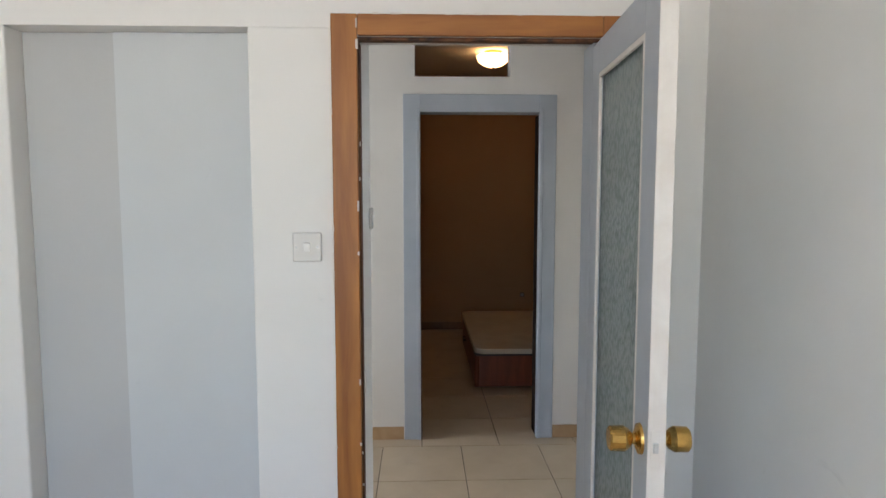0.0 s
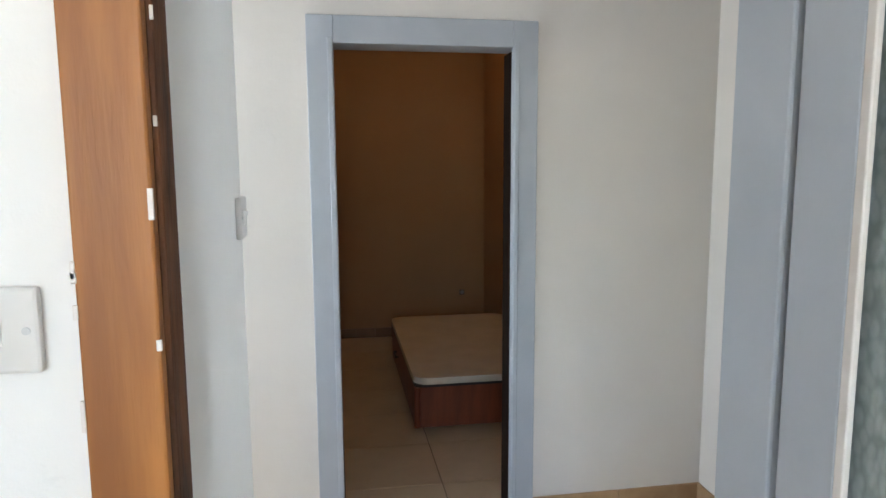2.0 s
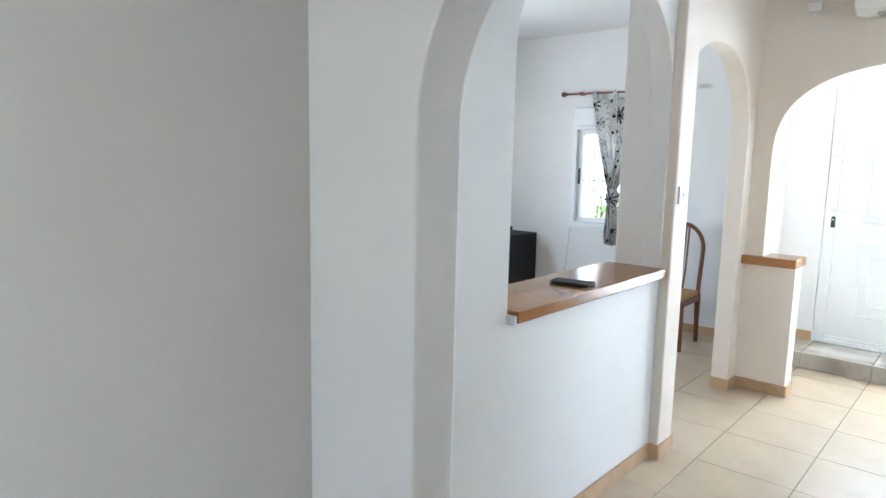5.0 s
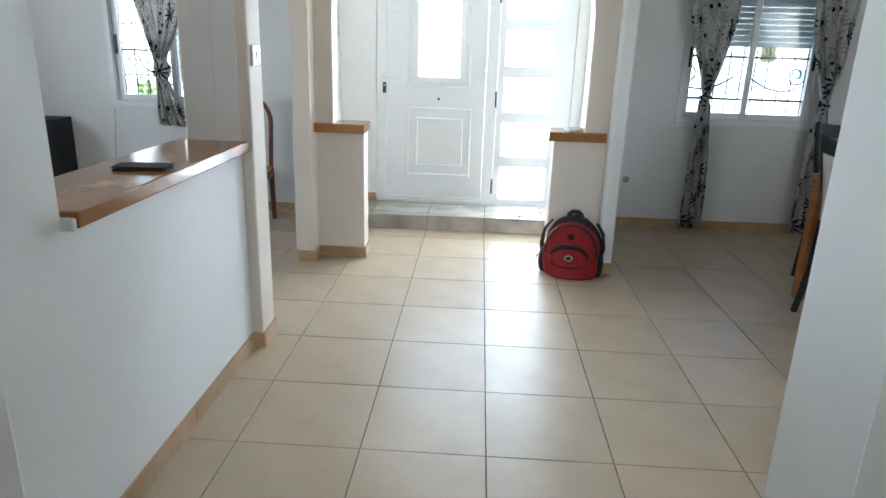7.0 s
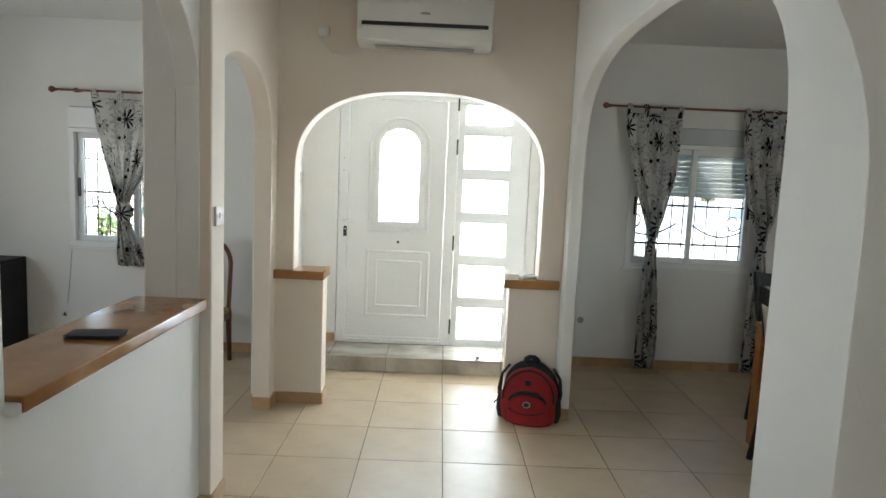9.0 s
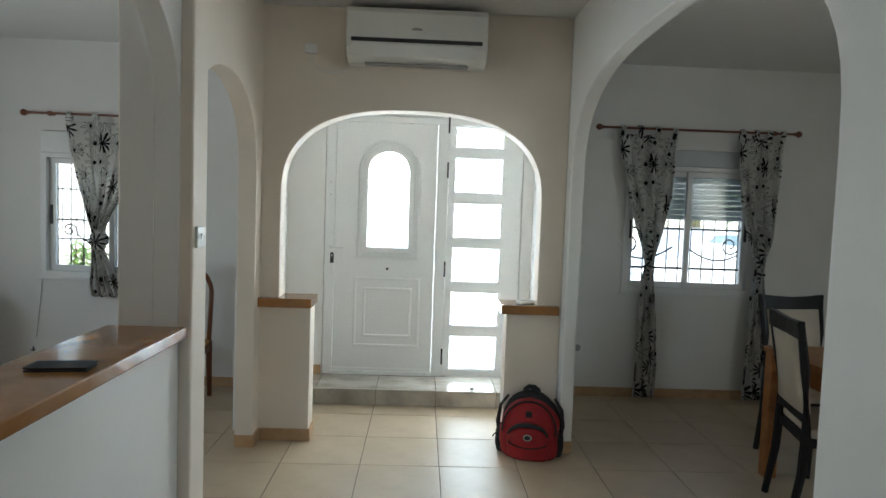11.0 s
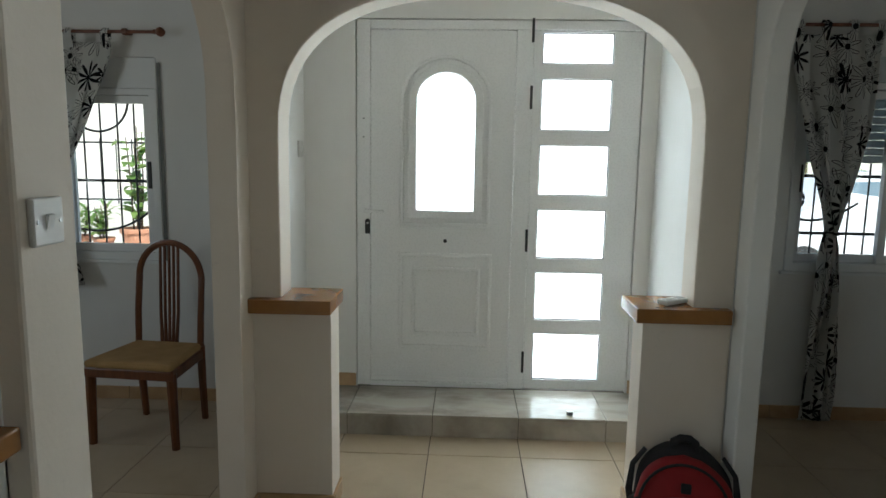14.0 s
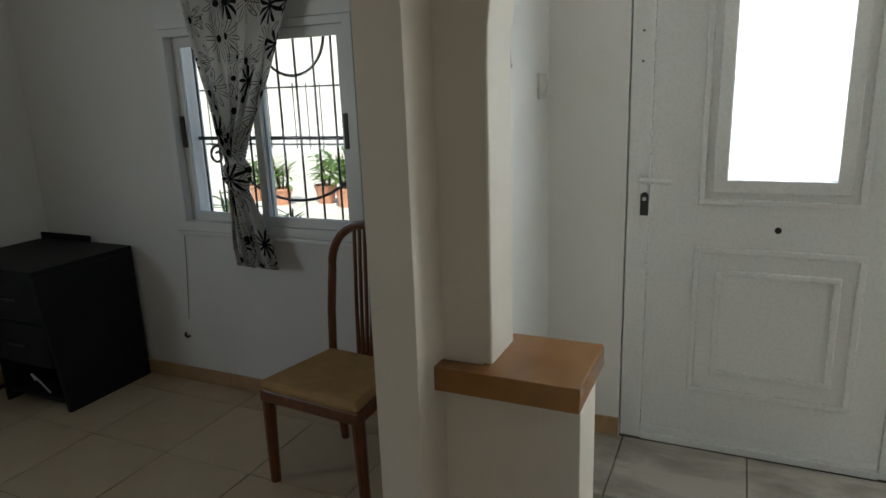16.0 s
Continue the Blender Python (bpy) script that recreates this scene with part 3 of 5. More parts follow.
def old_frame():
    t = thing("door_frame", pose(0.81, -2.768, 0), "stripped orange-brown wooden door frame, paint half removed", "door frame", kind="structure")
    part("casing", box((0.001, -0.42, 0), (0.02, -0.345, 1.985), bevel=0.003), CASING, t)
    part("casing", box((0.001, 0.37, 0), (0.02, 0.45, 1.985), bevel=0.003), CASING, t)
    part("head_casing", box((0.0015, -0.344, 1.925), (0.02, 0.369, 1.985), bevel=0.003), CASINGTOP, t)
    part("jamb", box((-0.06, -0.369, 0), (0.0, -0.340, 1.913), bevel=0.004), RAWWOOD, t, "dark bare wood jamb with paint scraps")
    part("jamb", box((-0.11, 0.345, 0), (0.0, 0.369, 1.913), bevel=0.004), BLUEGREY, t)
    part("head_jamb", box((-0.035, -0.369, 1.914), (0.0, 0.369, 1.9245), bevel=0.003), RAWWOOD, t)
    rnd = random.Random(4)
    for i in range(5):
        z, y = rnd.uniform(0.3, 1.88), rnd.uniform(-0.343, -0.339)
        h = rnd.uniform(0.004, 0.016)
        part("paint_scrap", box((0.0005, y - 0.002, z), (0.003, y + rnd.uniform(0.001, 0.004), z + h), bevel=0.0006), PALEPAINT, t)
    for i in range(16):
        z, y = rnd.uniform(0.15, 1.95), rnd.choice((-0.421, -0.347))
        h = rnd.uniform(0.006, 0.035)
        part("paint_scrap", box((0.0175, y - 0.002, z), (0.0212, y + rnd.uniform(0.002, 0.005), z + h), bevel=0.0008), PALEPAINT, t)
    for i in range(9):
        y, w = rnd.uniform(-0.33, 0.33), rnd.uniform(0.01, 0.05)
        part("paint_scrap", box((0.0175, y, 1.983), (0.0212, y + w, 1.983 + rnd.uniform(0.003, 0.006)), bevel=0.0008), PALEPAINT, t)
    part("strike", box((-0.03, -0.337, 0.86), (-0.008, -0.333, 0.93), bevel=0.001), PALEPAINT, t)


def glazed_door():
    """The old glazed leaf, opened towards the start room; local x runs from the hinge to the free edge."""
    t = thing("door_1", pose(0.835, -2.395, 0.01, 0, 0, -4.25), "opened blue-grey door with patterned glass and brass knobs", "door", kind="structure")
    W, T, Z = 0.675, 0.034, 1.885
    part("hinge_stile", box((0, -T, 0), (0.095, 0, Z), bevel=0.002), BLUEGREY, t)
    part("lock_stile", box((W - 0.105, -T, 0), (W, 0, Z), bevel=0.002), BLUEGREY, t)
    part("top_rail", box((0.095, -T, Z - 0.09), (W - 0.105, 0, Z), bevel=0.002), BLUEGREY, t)
    part("bottom_rail", box((0.095, -T, 0), (W - 0.105, 0, 0.22), bevel=0.002), BLUEGREY, t)
    g = part("patterned_pane", box((0.095, -T * 0.62, 0.22), (W - 0.105, -T * 0.42, Z - 0.09)), PATTERNED, t, "rippled obscure glass pane")
    g.visible_shadow = False
    for x in (0.095, W - 0.105):
        for y in (-T, -0.008):
            a, b = (x, x + 0.014) if x < 0.3 else (x - 0.014, x)
            part("glazing_bead", box((a, y, 0.22), (b, y + 0.008, Z - 0.09), bevel=0.002), PALEPAINT, t)
    for y in (-T, -0.008):
        part("glazing_bead", box((0.109, y, Z - 0.104), (W - 0.119, y + 0.008, Z - 0.09), bevel=0.002), PALEPAINT, t)
    part("edge_strip", box((W, -T - 0.001, 0), (W + 0.004, 0.001, Z), bevel=0.001), PALEPAINT, t, "pale worn door edge")
    part("lock_plate", box((W + 0.004, -0.030, 0.915), (W + 0.0065, -0.010, 0.995), bevel=0.001), PALEPAINT, t)
    part("latch", box((W + 0.006, -0.025, 0.95), (W + 0.012, -0.015, 0.97), bevel=0.001), STEEL, t)
    for s in (-1, 1):
        y0 = -T if s < 0 else 0
        m = Matrix.Translation((W - 0.055, y0, 0.955)) @ Euler((radians(90 if s < 0 else -90), 0, 0)).to_matrix().to_4x4()
        k = part("door_knob", lathe([(0.012, 0.0), (0.012, 0.018), (0.020, 0.024), (0.027, 0.035), (0.026, 0.062), (0.022, 0.066), (0.010, 0.066)], m=m), BRASS, t, "round worn brass knob", smooth=False)
        part("rose", lathe([(0.033, 0.0), (0.031, 0.006), (0.016, 0.012), (0.012, 0.013)], m=m), BRASS, k)


def front_door():
    t = thing("door_2", pose(0, FRONT + 0.02, 0.122), "white lacquered front door with an arched frosted light", "door", kind="structure")
    y0, y1 = 0.0, 0.05
    Z = 2.045
    part("frame_post", box((-0.90, -0.012, 0), (-0.825, 0.09, Z), bevel=0.003), DOORWHITE, t)
    part("frame_head", box((-0.825, -0.012, 1.995), (0.645, 0.09, Z), bevel=0.003), DOORWHITE, t)
    part("frame_post", box((-0.035, -0.012, 0.0), (0.055, 0.09, 1.995), bevel=0.003), DOORWHITE, t)
    part("sill", box((-0.825, -0.02, 0), (-0.035, 0.09, 0.028), bevel=0.003), DOORWHITE, t)
    win = arched(-0.575, -0.245, 1.015, 1.62, 1.775, 2.0, 24)
    leaf = part("leaf", slab([rect(-0.823, -0.037, 0.03, 1.993), win], y0, y1, "y"), DOORWHITE, t)
    # raised mouldings round the light and the lower panel
    for o, w, d in ((0.085, 0.02, 0.012), (0.04, 0.045, 0.02)):
        a = arched(-0.575 - o, -0.245 + o, 1.015 - o, 1.62, 1.775 + o, 2.0, 24)
        b = arched(-0.575 - o + w, -0.245 + o - w, 1.015 - o + w, 1.62, 1.775 + o - w, 2.0, 24)
        part("moulding", slab([a, b], -d, y0 + 0.002, "y"), DOORWHITE, leaf, bevel=0.004)
    for (a0, a1, b0, b1), w, d in (((-0.665, -0.140, 0.225, 0.78), 0.022, 0.012), ((-0.59, -0.205, 0.305, 0.70), 0.02, 0.016)):
        part("moulding", slab([rect(a0, a1, b0, b1), rect(a0 + w, a1 - w, b0 + w, b1 - w)], -d, y0 + 0.002, "y"), DOORWHITE, leaf, bevel=0.005)
    p = part("arched_pane", slab([win], 0.02, 0.028, "y"), FROSTED, leaf, "frosted glass pane")
    p.visible_shadow = False
    seal = arched(-0.575, -0.245, 1.015, 1.62, 1.775, 2.0, 24)
    inner = arched(-0.569, -0.251, 1.021, 1.62, 1.769, 2.0, 24)
    part("seal", slab([seal, inner], 0.006, 0.019, "y"), GREYPLASTIC, leaf)
    part("kick_seal", box((-0.822, -0.006, 0.03), (-0.038, 0.0, 0.055), bevel=0.002), ALU, leaf)
    part("handle_plate", box((-0.862, -0.018, 0.955), (-0.838, -0.012, 1.03), bevel=0.002), DOORWHITE, t)
    part("lever_handle", tube([(-0.85, -0.014, 1.015), (-0.85, -0.05, 1.015), (-0.83, -0.056, 1.015), (-0.745, -0.056, 1.012)], 0.009), DOORWHITE, t)
    part("lock_cylinder", slab([arched(-0.854, -0.826, 0.885, 0.955, 0.969, 2, 10)], -0.02, -0.011, "y"), BLACKPLASTIC, t, "black lock plate")
    part("key_hole", rod((-0.84, -0.021, 0.945), (-0.84, -0.0195, 0.945), 0.007), STEEL, t)
    part("peephole", rod((-0.405, -0.004, 0.85), (-0.405, 0.001, 0.85), 0.011), BLACKPLASTIC, leaf)
    for z in (1.42, 1.52):
        part("screw_hole", rod((-0.862, -0.0135, z), (-0.862, -0.0115, z), 0.004), BLACKPLASTIC, t)
    for z in (0.10, 0.80, 1.58, 1.93):
        part("hinge", box((0.042, -0.022, z), (0.056, -0.012, z + 0.125), bevel=0.002), BLACKPLASTIC, t, "black hinge")
    # side light with six panes
    panes = [(0.055 + i * 0.3535, 0.055 + i * 0.3535 + 0.275) for i in range(6)]
    panes[-1] = (panes[-1][0], 1.985)
    lights = [rect(0.105, 0.485, a, b) for a, b in panes]
    part("side_light_frame", slab([rect(0.057, 0.643, 0.0, 1.994), *lights], 0.0, 0.05, "y"), DOORWHITE, t, bevel=0.003)
    for a, b in panes:
        p = part("side_pane", box((0.105, 0.02, a), (0.485, 0.028, b)), FROSTED, t, "frosted glass pane")
        p.visible_shadow = False
        part("pane_bead", slab([rect(0.105, 0.485, a, b), rect(0.111, 0.479, a + 0.006, b - 0.006)], 0.008, 0.019, "y"), GREYPLASTIC, t)


bedroom_frame()
old_frame()
glazed_door()
front_door()


# ---- windows ----
def window(name, x0, x1, z0, z1, boxtop, label, shutter=None, strap=None):
    t = thing(name, pose((x0 + x1) / 2, FRONT, z0), label, "window", kind="structure")
    w, h = (x1 - x0) / 2, z1 - z0
    part("window_frame", slab([rect(-w - 0.01, w + 0.01, -0.01, h), rect(-w + 0.035, w - 0.035, 0.035, h - 0.035)], -0.012, 0.075, "y"), ALU, t, bevel=0.003)
    part("window_sill", box((-w - 0.03, -0.02, -0.03), (w + 0.03, 0.22, -0.011), bevel=0.004), ALU, t)
    for s, y in ((-1, 0.035), (1, 0.008)):
        a, b = (-w + 0.036, 0.025) if s < 0 else (-0.025, w - 0.036)
        sash = part("sash", slab([rect(a, b, 0.036, h - 0.036), rect(a + 0.042, b - 0.042, 0.08, h - 0.08)], y, y + 0.024, "y"), ALU, t, bevel=0.003)
        g = part("pane", box((a + 0.042, y + 0.010, 0.08), (b - 0.042, y + 0.014, h - 0.08)), GLASS, sash)
        g.visible_shadow = False
        hx = a + 0.018 if s < 0 else b - 0.018
        part("sash_handle", box((hx - 0.010, y - 0.012, h * 0.42), (hx + 0.010, y, h * 0.42 + 0.15), bevel=0.003), BLACKPLASTIC, sash, "black sash handle")
    part("shutter_box", box((-w - 0.01, -0.006, h + 0.002), (w + 0.01, 0.10, boxtop - z0 - 0.004), bevel=0.003), SHUTTER if shutter else ALU, t)
    if shutter:
        z, n = h, 0
        while z > shutter - z0:
            part("shutter_slat", box((-w + 0.005, 0.098, z - 0.041), (w - 0.005, 0.110, z - 0.0005), bevel=0.003), SLAT, t)
            z -= 0.042
    if strap:
        part("shutter_strap", box((strap - 0.010, -0.010, -0.02), (strap + 0.010, -0.0065, h + 0.14), bevel=0.001), STRAP, t)
    return t


def grille(x0, x1, z0, z1, kind):
    t = thing("window_grille", pose((x0 + x1) / 2, FRONT + 0.185, z0), "black wrought iron window grille with scrolls", "window grille", "iron window grilles")
    w, h = (x1 - x0) / 2, z1 - z0
    n = 11
    for i in range(n):
        x = -w + 0.02 + (2 * w - 0.04) * i / (n - 1)
        part("bar", rod((x, 0, 0), (x, 0, h), 0.0055, seg=8), IRON, t)
    for z in ((0.015, 0.44, h - 0.03) if kind == "left" else (0.20, 0.525, h - 0.1)):
        part("rail", box((-w, -0.012, z - 0.009), (w, -0.004, z + 0.009), bevel=0.002), IRON, t)

    def arc(cx, cz, r, a0, a1, squash=1.0):
        return [(cx + r * math.cos(radians(a)), -0.018, cz + squash * r * math.sin(radians(a))) for a in np.linspace(a0, a1, 25)]

    def spiral(cx, cz, r, turn, flip):
        return [(cx + flip * r * (1 - 0.75 * k / 40) * math.cos(turn * k / 40), -0.018, cz + r * (1 - 0.75 * k / 40) * math.sin(turn * k / 40)) for k in range(41)]

    if kind == "left":
        part("scroll", tube(arc(0.10, 0.907, 0.182, 180, 360), 0.007), IRON, t)
        part("scroll", tube(arc(0.06, 0.625, 0.483, 222, 318), 0.007), IRON, t)
        part("scroll", tube(spiral(-w + 0.12, 0.355, 0.055, 8.5, 1), 0.007), IRON, t)
        part("scroll", tube([(-w + 0.175, -0.018, 0.355), (-w + 0.195, -0.018, 0.31), (-w + 0.225, -0.018, 0.285), (-w + 0.265, -0.018, 0.27)], 0.007), IRON, t)
    else:
        for f in (-1, 1):
            turn = [(0.075 * (1 - 0.70 * k / 36), 1.2 - 0.21 * k) for k in range(37)]
            part("scroll", tube([(f * (0.42 + r * math.sin(a)), -0.018, 0.40 - r * math.cos(a) * 1.05) for r, a in turn], 0.007), IRON, t)
            sweep = [(0.06 + 0.43 * k / 14, 0.46 - 0.175 * math.sin(math.pi * (0.10 + 0.62 * k / 14)) - 0.03 * (1 - k / 14)) for k in range(15)]
            part("scroll", tube([(f * x, -0.018, z) for x, z in sweep], 0.007), IRON, t)
    return t


window("window_1", -3.07, -2.015, 0.84, 1.785, 1.955, "white aluminium sliding window with a rolled-up shutter", strap=0.553)
grille(-3.07, -2.015, 0.83, 1.81, "left")
window("window_2", 1.47, 2.50, 0.86, 1.86, 1.995, "white aluminium sliding window with a half-lowered shutter", shutter=1.44)
grille(1.47, 2.50, 0.84, 1.88, "right")
# ---- curtains ----
def curtain(name, rows, cloth, folds, depth, m, label, knot=None):
    """rows: (height, left, right, fold depth) from the top down; the print follows the cloth."""
    t = thing(name, m, label, "curtain", "flower print curtains")
    nu, nv = 96, 90
    zs = np.linspace(rows[0][0], rows[-1][0], nv)
    col = np.array(rows)[::-1]
    x0, x1, dp = (np.interp(zs, col[:, 0], col[:, k]) for k in (1, 2, 3))
    bm = bmesh.new()
    uvl = bm.loops.layers.uv.new("UVMap")
    grid = []
    for j, z in enumerate(zs):
        row = []
        for i in range(nu):
            s = i / (nu - 1)
            ph = 2 * math.pi * folds * s + 0.6 * math.sin(z * 5)
            x = x0[j] + (x1[j] - x0[j]) * s + 0.006 * math.sin(ph * 1.7 + z * 7)
            y = -dp[j] * depth * (0.5 + 0.5 * math.sin(ph)) - 0.01 * noise.noise(Vector((s * 6, z * 5, 1.3)))
            row.append(bm.verts.new((x, y, z + (0.012 * math.sin(ph) if j == nv - 1 else 0))))
        grid.append(row)
    for j in range(nv - 1):
        for i in range(nu - 1):
            f = bm.faces.new((grid[j][i], grid[j][i + 1], grid[j + 1][i + 1], grid[j + 1][i]))
            for lp, (jj, ii) in zip(f.loops, ((j, i), (j, i + 1), (j + 1, i + 1), (j + 1, i))):
                lp[uvl].uv = (ii / (nu - 1) * cloth, zs[jj])
    c = part("cloth", bm, FLOWERS, t, smooth=True)
    sd = c.modifiers.new("thick", "SOLIDIFY")
    sd.thickness = 0.002
    a, b, top = rows[0][1], rows[0][2], rows[0][0]
    for k in range(4):
        x = a + (b - a) * (0.06 + 0.88 * k / 3)
        bm = bmesh.new()
        uvl = bm.loops.layers.uv.new("UVMap")
        loop = [(-0.006, -0.05), (-0.020, 0.0), (-0.022, 0.03), (0, 0.052), (0.022, 0.03), (0.02, 0.0), (0.006, -0.05)]
        L = [bm.verts.new((x - 0.02, -0.012 + yy, top + 0.02 + zz)) for yy, zz in loop]
        R = [bm.verts.new((x + 0.02, -0.012 + yy, top + 0.02 + zz)) for yy, zz in loop]
        for i in range(len(loop) - 1):
            f = bm.faces.new((L[i], R[i], R[i + 1], L[i + 1]))
            for lp, (u, v) in zip(f.loops, ((0, i), (0.04, i), (0.04, i + 1), (0, i + 1))):
                lp[uvl].uv = (x + u, top + v * 0.03)
        part("hanging_tab", bm, FLOWERS, t)
    if knot:
        kx, kz, kr = knot
        bm = bmesh.new()
        bmesh.ops.create_icosphere(bm, subdivisions=4, radius=1)
        uvl = bm.loops.layers.uv.new("UVMap")
        for v in bm.verts:
            d = 1 + 0.16 * noise.noise(v.co * 2.2) + 0.06 * math.sin(9 * v.co.z + 4 * v.co.x)
            v.co = Vector((kx + v.co.x * kr * d, -0.035 + v.co.y * kr * 0.7 * d, kz + v.co.z * kr * 1.15 * d))
        for f in bm.faces:
            for lp in f.loops:
                lp[uvl].uv = (lp.vert.co.x, lp.vert.co.z)
        part("knot", bm, FLOWERS, t, "curtain end tied in a knot", smooth=True)
    return t


def curtain_pole(x0, x1, z, tilt, label):
    t = thing("curtain_pole", pose((x0 + x1) / 2, FRONT - 0.075, z, 0, tilt, 0), label, "curtain pole", "wooden curtain poles")
    w = (x1 - x0) / 2
    part("pole", rod((-w, 0, 0), (w, 0, 0), 0.009), RODWOOD, t)
    for s in (-1, 1):
        m = Matrix.Translation((s * w, 0, 0)) @ Euler((0, radians(90 * s), 0)).to_matrix().to_4x4()
        part("finial", lathe([(0.009, -0.01), (0.014, 0.0), (0.011, 0.008), (0.022, 0.02), (0.026, 0.034), (0.018, 0.05), (0.006, 0.058)], m=m, seg=16), RODWOOD, t, "turned wooden finial")
        part("bracket", tube([(s * (w - 0.16), 0.07, 0.0), (s * (w - 0.16), 0.0, -0.012)], 0.008), RODWOOD, t)
        part("ring", rod((s * (w - 0.16) - 0.012, 0, 0), (s * (w - 0.16) + 0.012, 0, 0), 0.017), RODWOOD, t)
    return t


curtain_pole(-3.13, -1.97, 2.075, 0.0, "thin reddish wooden curtain pole over the window")
curtain_pole(1.24, 2.75, 2.14, 0.0, "thin reddish wooden curtain pole with turned ends")
yc = FRONT - 0.072
curtain("curtain", [(2.02, -2.86, -2.19, 0.1), (1.85, -2.83, -2.25, 0.2), (1.6, -2.765, -2.36, 0.4), (1.4, -2.70, -2.455, 0.7), (1.27, -2.655, -2.53, 1.0), (1.2, -2.635, -2.56, 1.0), (1.05, -2.635, -2.565, 1.0), (0.95, -2.645, -2.52, 1.0), (0.8, -2.665, -2.46, 0.9), (0.70, -2.655, -2.43, 0.9)],
        0.78, 5, 0.06, pose(0, yc, 0), "white curtain with black flowers, tied in a knot", knot=(-2.59, 1.13, 0.07))
curtain("curtain", [(2.09, 1.365, 1.825, 0.3), (1.9, 1.385, 1.82, 0.4), (1.6, 1.465, 1.80, 0.6), (1.35, 1.535, 1.735, 0.9), (1.10, 1.61, 1.68, 1.0), (1.065, 1.615, 1.67, 0.9), (1.0, 1.605, 1.69, 1.0), (0.7, 1.59, 1.72, 0.9), (0.3, 1.57, 1.735, 0.9), (0.03, 1.56, 1.74, 0.9)],
        0.60, 4, 0.07, pose(0, yc, 0), "white curtain with black flowers, gathered by a tie")
curtain("curtain", [(2.09, 2.31, 2.67, 0.3), (1.9, 2.32, 2.665, 0.4), (1.6, 2.35, 2.64, 0.6), (1.3, 2.42, 2.61, 0.9), (1.07, 2.495, 2.56, 1.0), (1.03, 2.50, 2.555, 0.9), (0.96, 2.48, 2.575, 1.0), (0.7, 2.465, 2.61, 0.9), (0.3, 2.445, 2.65, 0.9), (0.03, 2.435, 2.685, 0.9)],
        0.60, 4, 0.07, pose(0, yc, 0), "white curtain with black flowers, gathered by a tie")
for x, z in ((1.643, 1.072), (2.528, 1.035)):
    t = thing("curtain_tie", pose(x, yc - 0.03, z), "thin dark cord tied round a curtain", "curtain tie", "curtain ties")
    part("cord", tube([(0.038 * math.cos(a), 0.042 * math.sin(a), 0.006 * math.sin(2 * a)) for a in np.linspace(0, 2 * math.pi, 24)[:-1]], 0.006, closed=True), BLACKCLOTH, t)


# ---- furniture ----
def hoop_chair(m):
    """Chair with an arched bentwood back; local -y is its front."""
    t = thing("dining_chair", m, "reddish wooden chair with arched slatted back and mustard seat", "chair")
    for x in (-0.21, 0.21):
        part("front_leg", tube([(x * 1.04, -0.185, 0), (x * 1.02, -0.187, 0.2), (x, -0.187, 0.385)], [0.020, 0.023, 0.026], flat=0.95), CHAIRWOOD, t)
    side = [(0.172, 0.200, 0.0), (0.174, 0.180, 0.22), (0.176, 0.168, 0.42), (0.178, 0.182, 0.60), (0.177, 0.198, 0.72)]
    hoop = [(0.176 * math.cos(math.pi * k / 24), 0.205, 0.775 + 0.190 * math.sin(math.pi * k / 24)) for k in range(25)]
    low = lambda s: [(s * x, y, z) for x, y, z in side[:3]]
    part("back_leg", tube(low(1), [0.018, 0.021, 0.023]), CHAIRWOOD, t)
    part("back_leg", tube(low(-1), [0.018, 0.021, 0.023]), CHAIRWOOD, t)
    bow = side[2:] + hoop + [(-x, y, z) for x, y, z in side[:1:-1]]
    part("back_hoop", tube(bow, 0.0175), CHAIRWOOD, t, "bent wooden back hoop")
    for k in range(5):
        x = -0.050 + 0.025 * k
        zt = 0.775 + 0.190 * math.sqrt(1 - (x / 0.176) ** 2)
        part("back_slat", tube([(x * 0.8, 0.168, 0.41), (x, 0.184, 0.60), (x, 0.205, zt)], [0.010, 0.0085, 0.0085], seg=6), CHAIRWOOD, t)
    part("seat_frame", slab([[(-0.232, -0.212), (0.232, -0.212), (0.19, 0.185), (-0.19, 0.185)], [(-0.19, -0.17), (0.19, -0.17), (0.16, 0.15), (-0.16, 0.15)]], 0.350, 0.402, "z"), CHAIRWOOD, t, bevel=0.008)
    bm = slab([[(-0.229, -0.217), (0.229, -0.217), (0.185, 0.165), (-0.185, 0.165)]], 0.398, 0.438, "z")
    part("seat_cushion", bm, SEATCLOTH, t, "worn mustard cloth seat pad", bevel=0.016)
    return t


hoop_chair(pose(-1.885, 2.872, 0, 0, 0, -5))


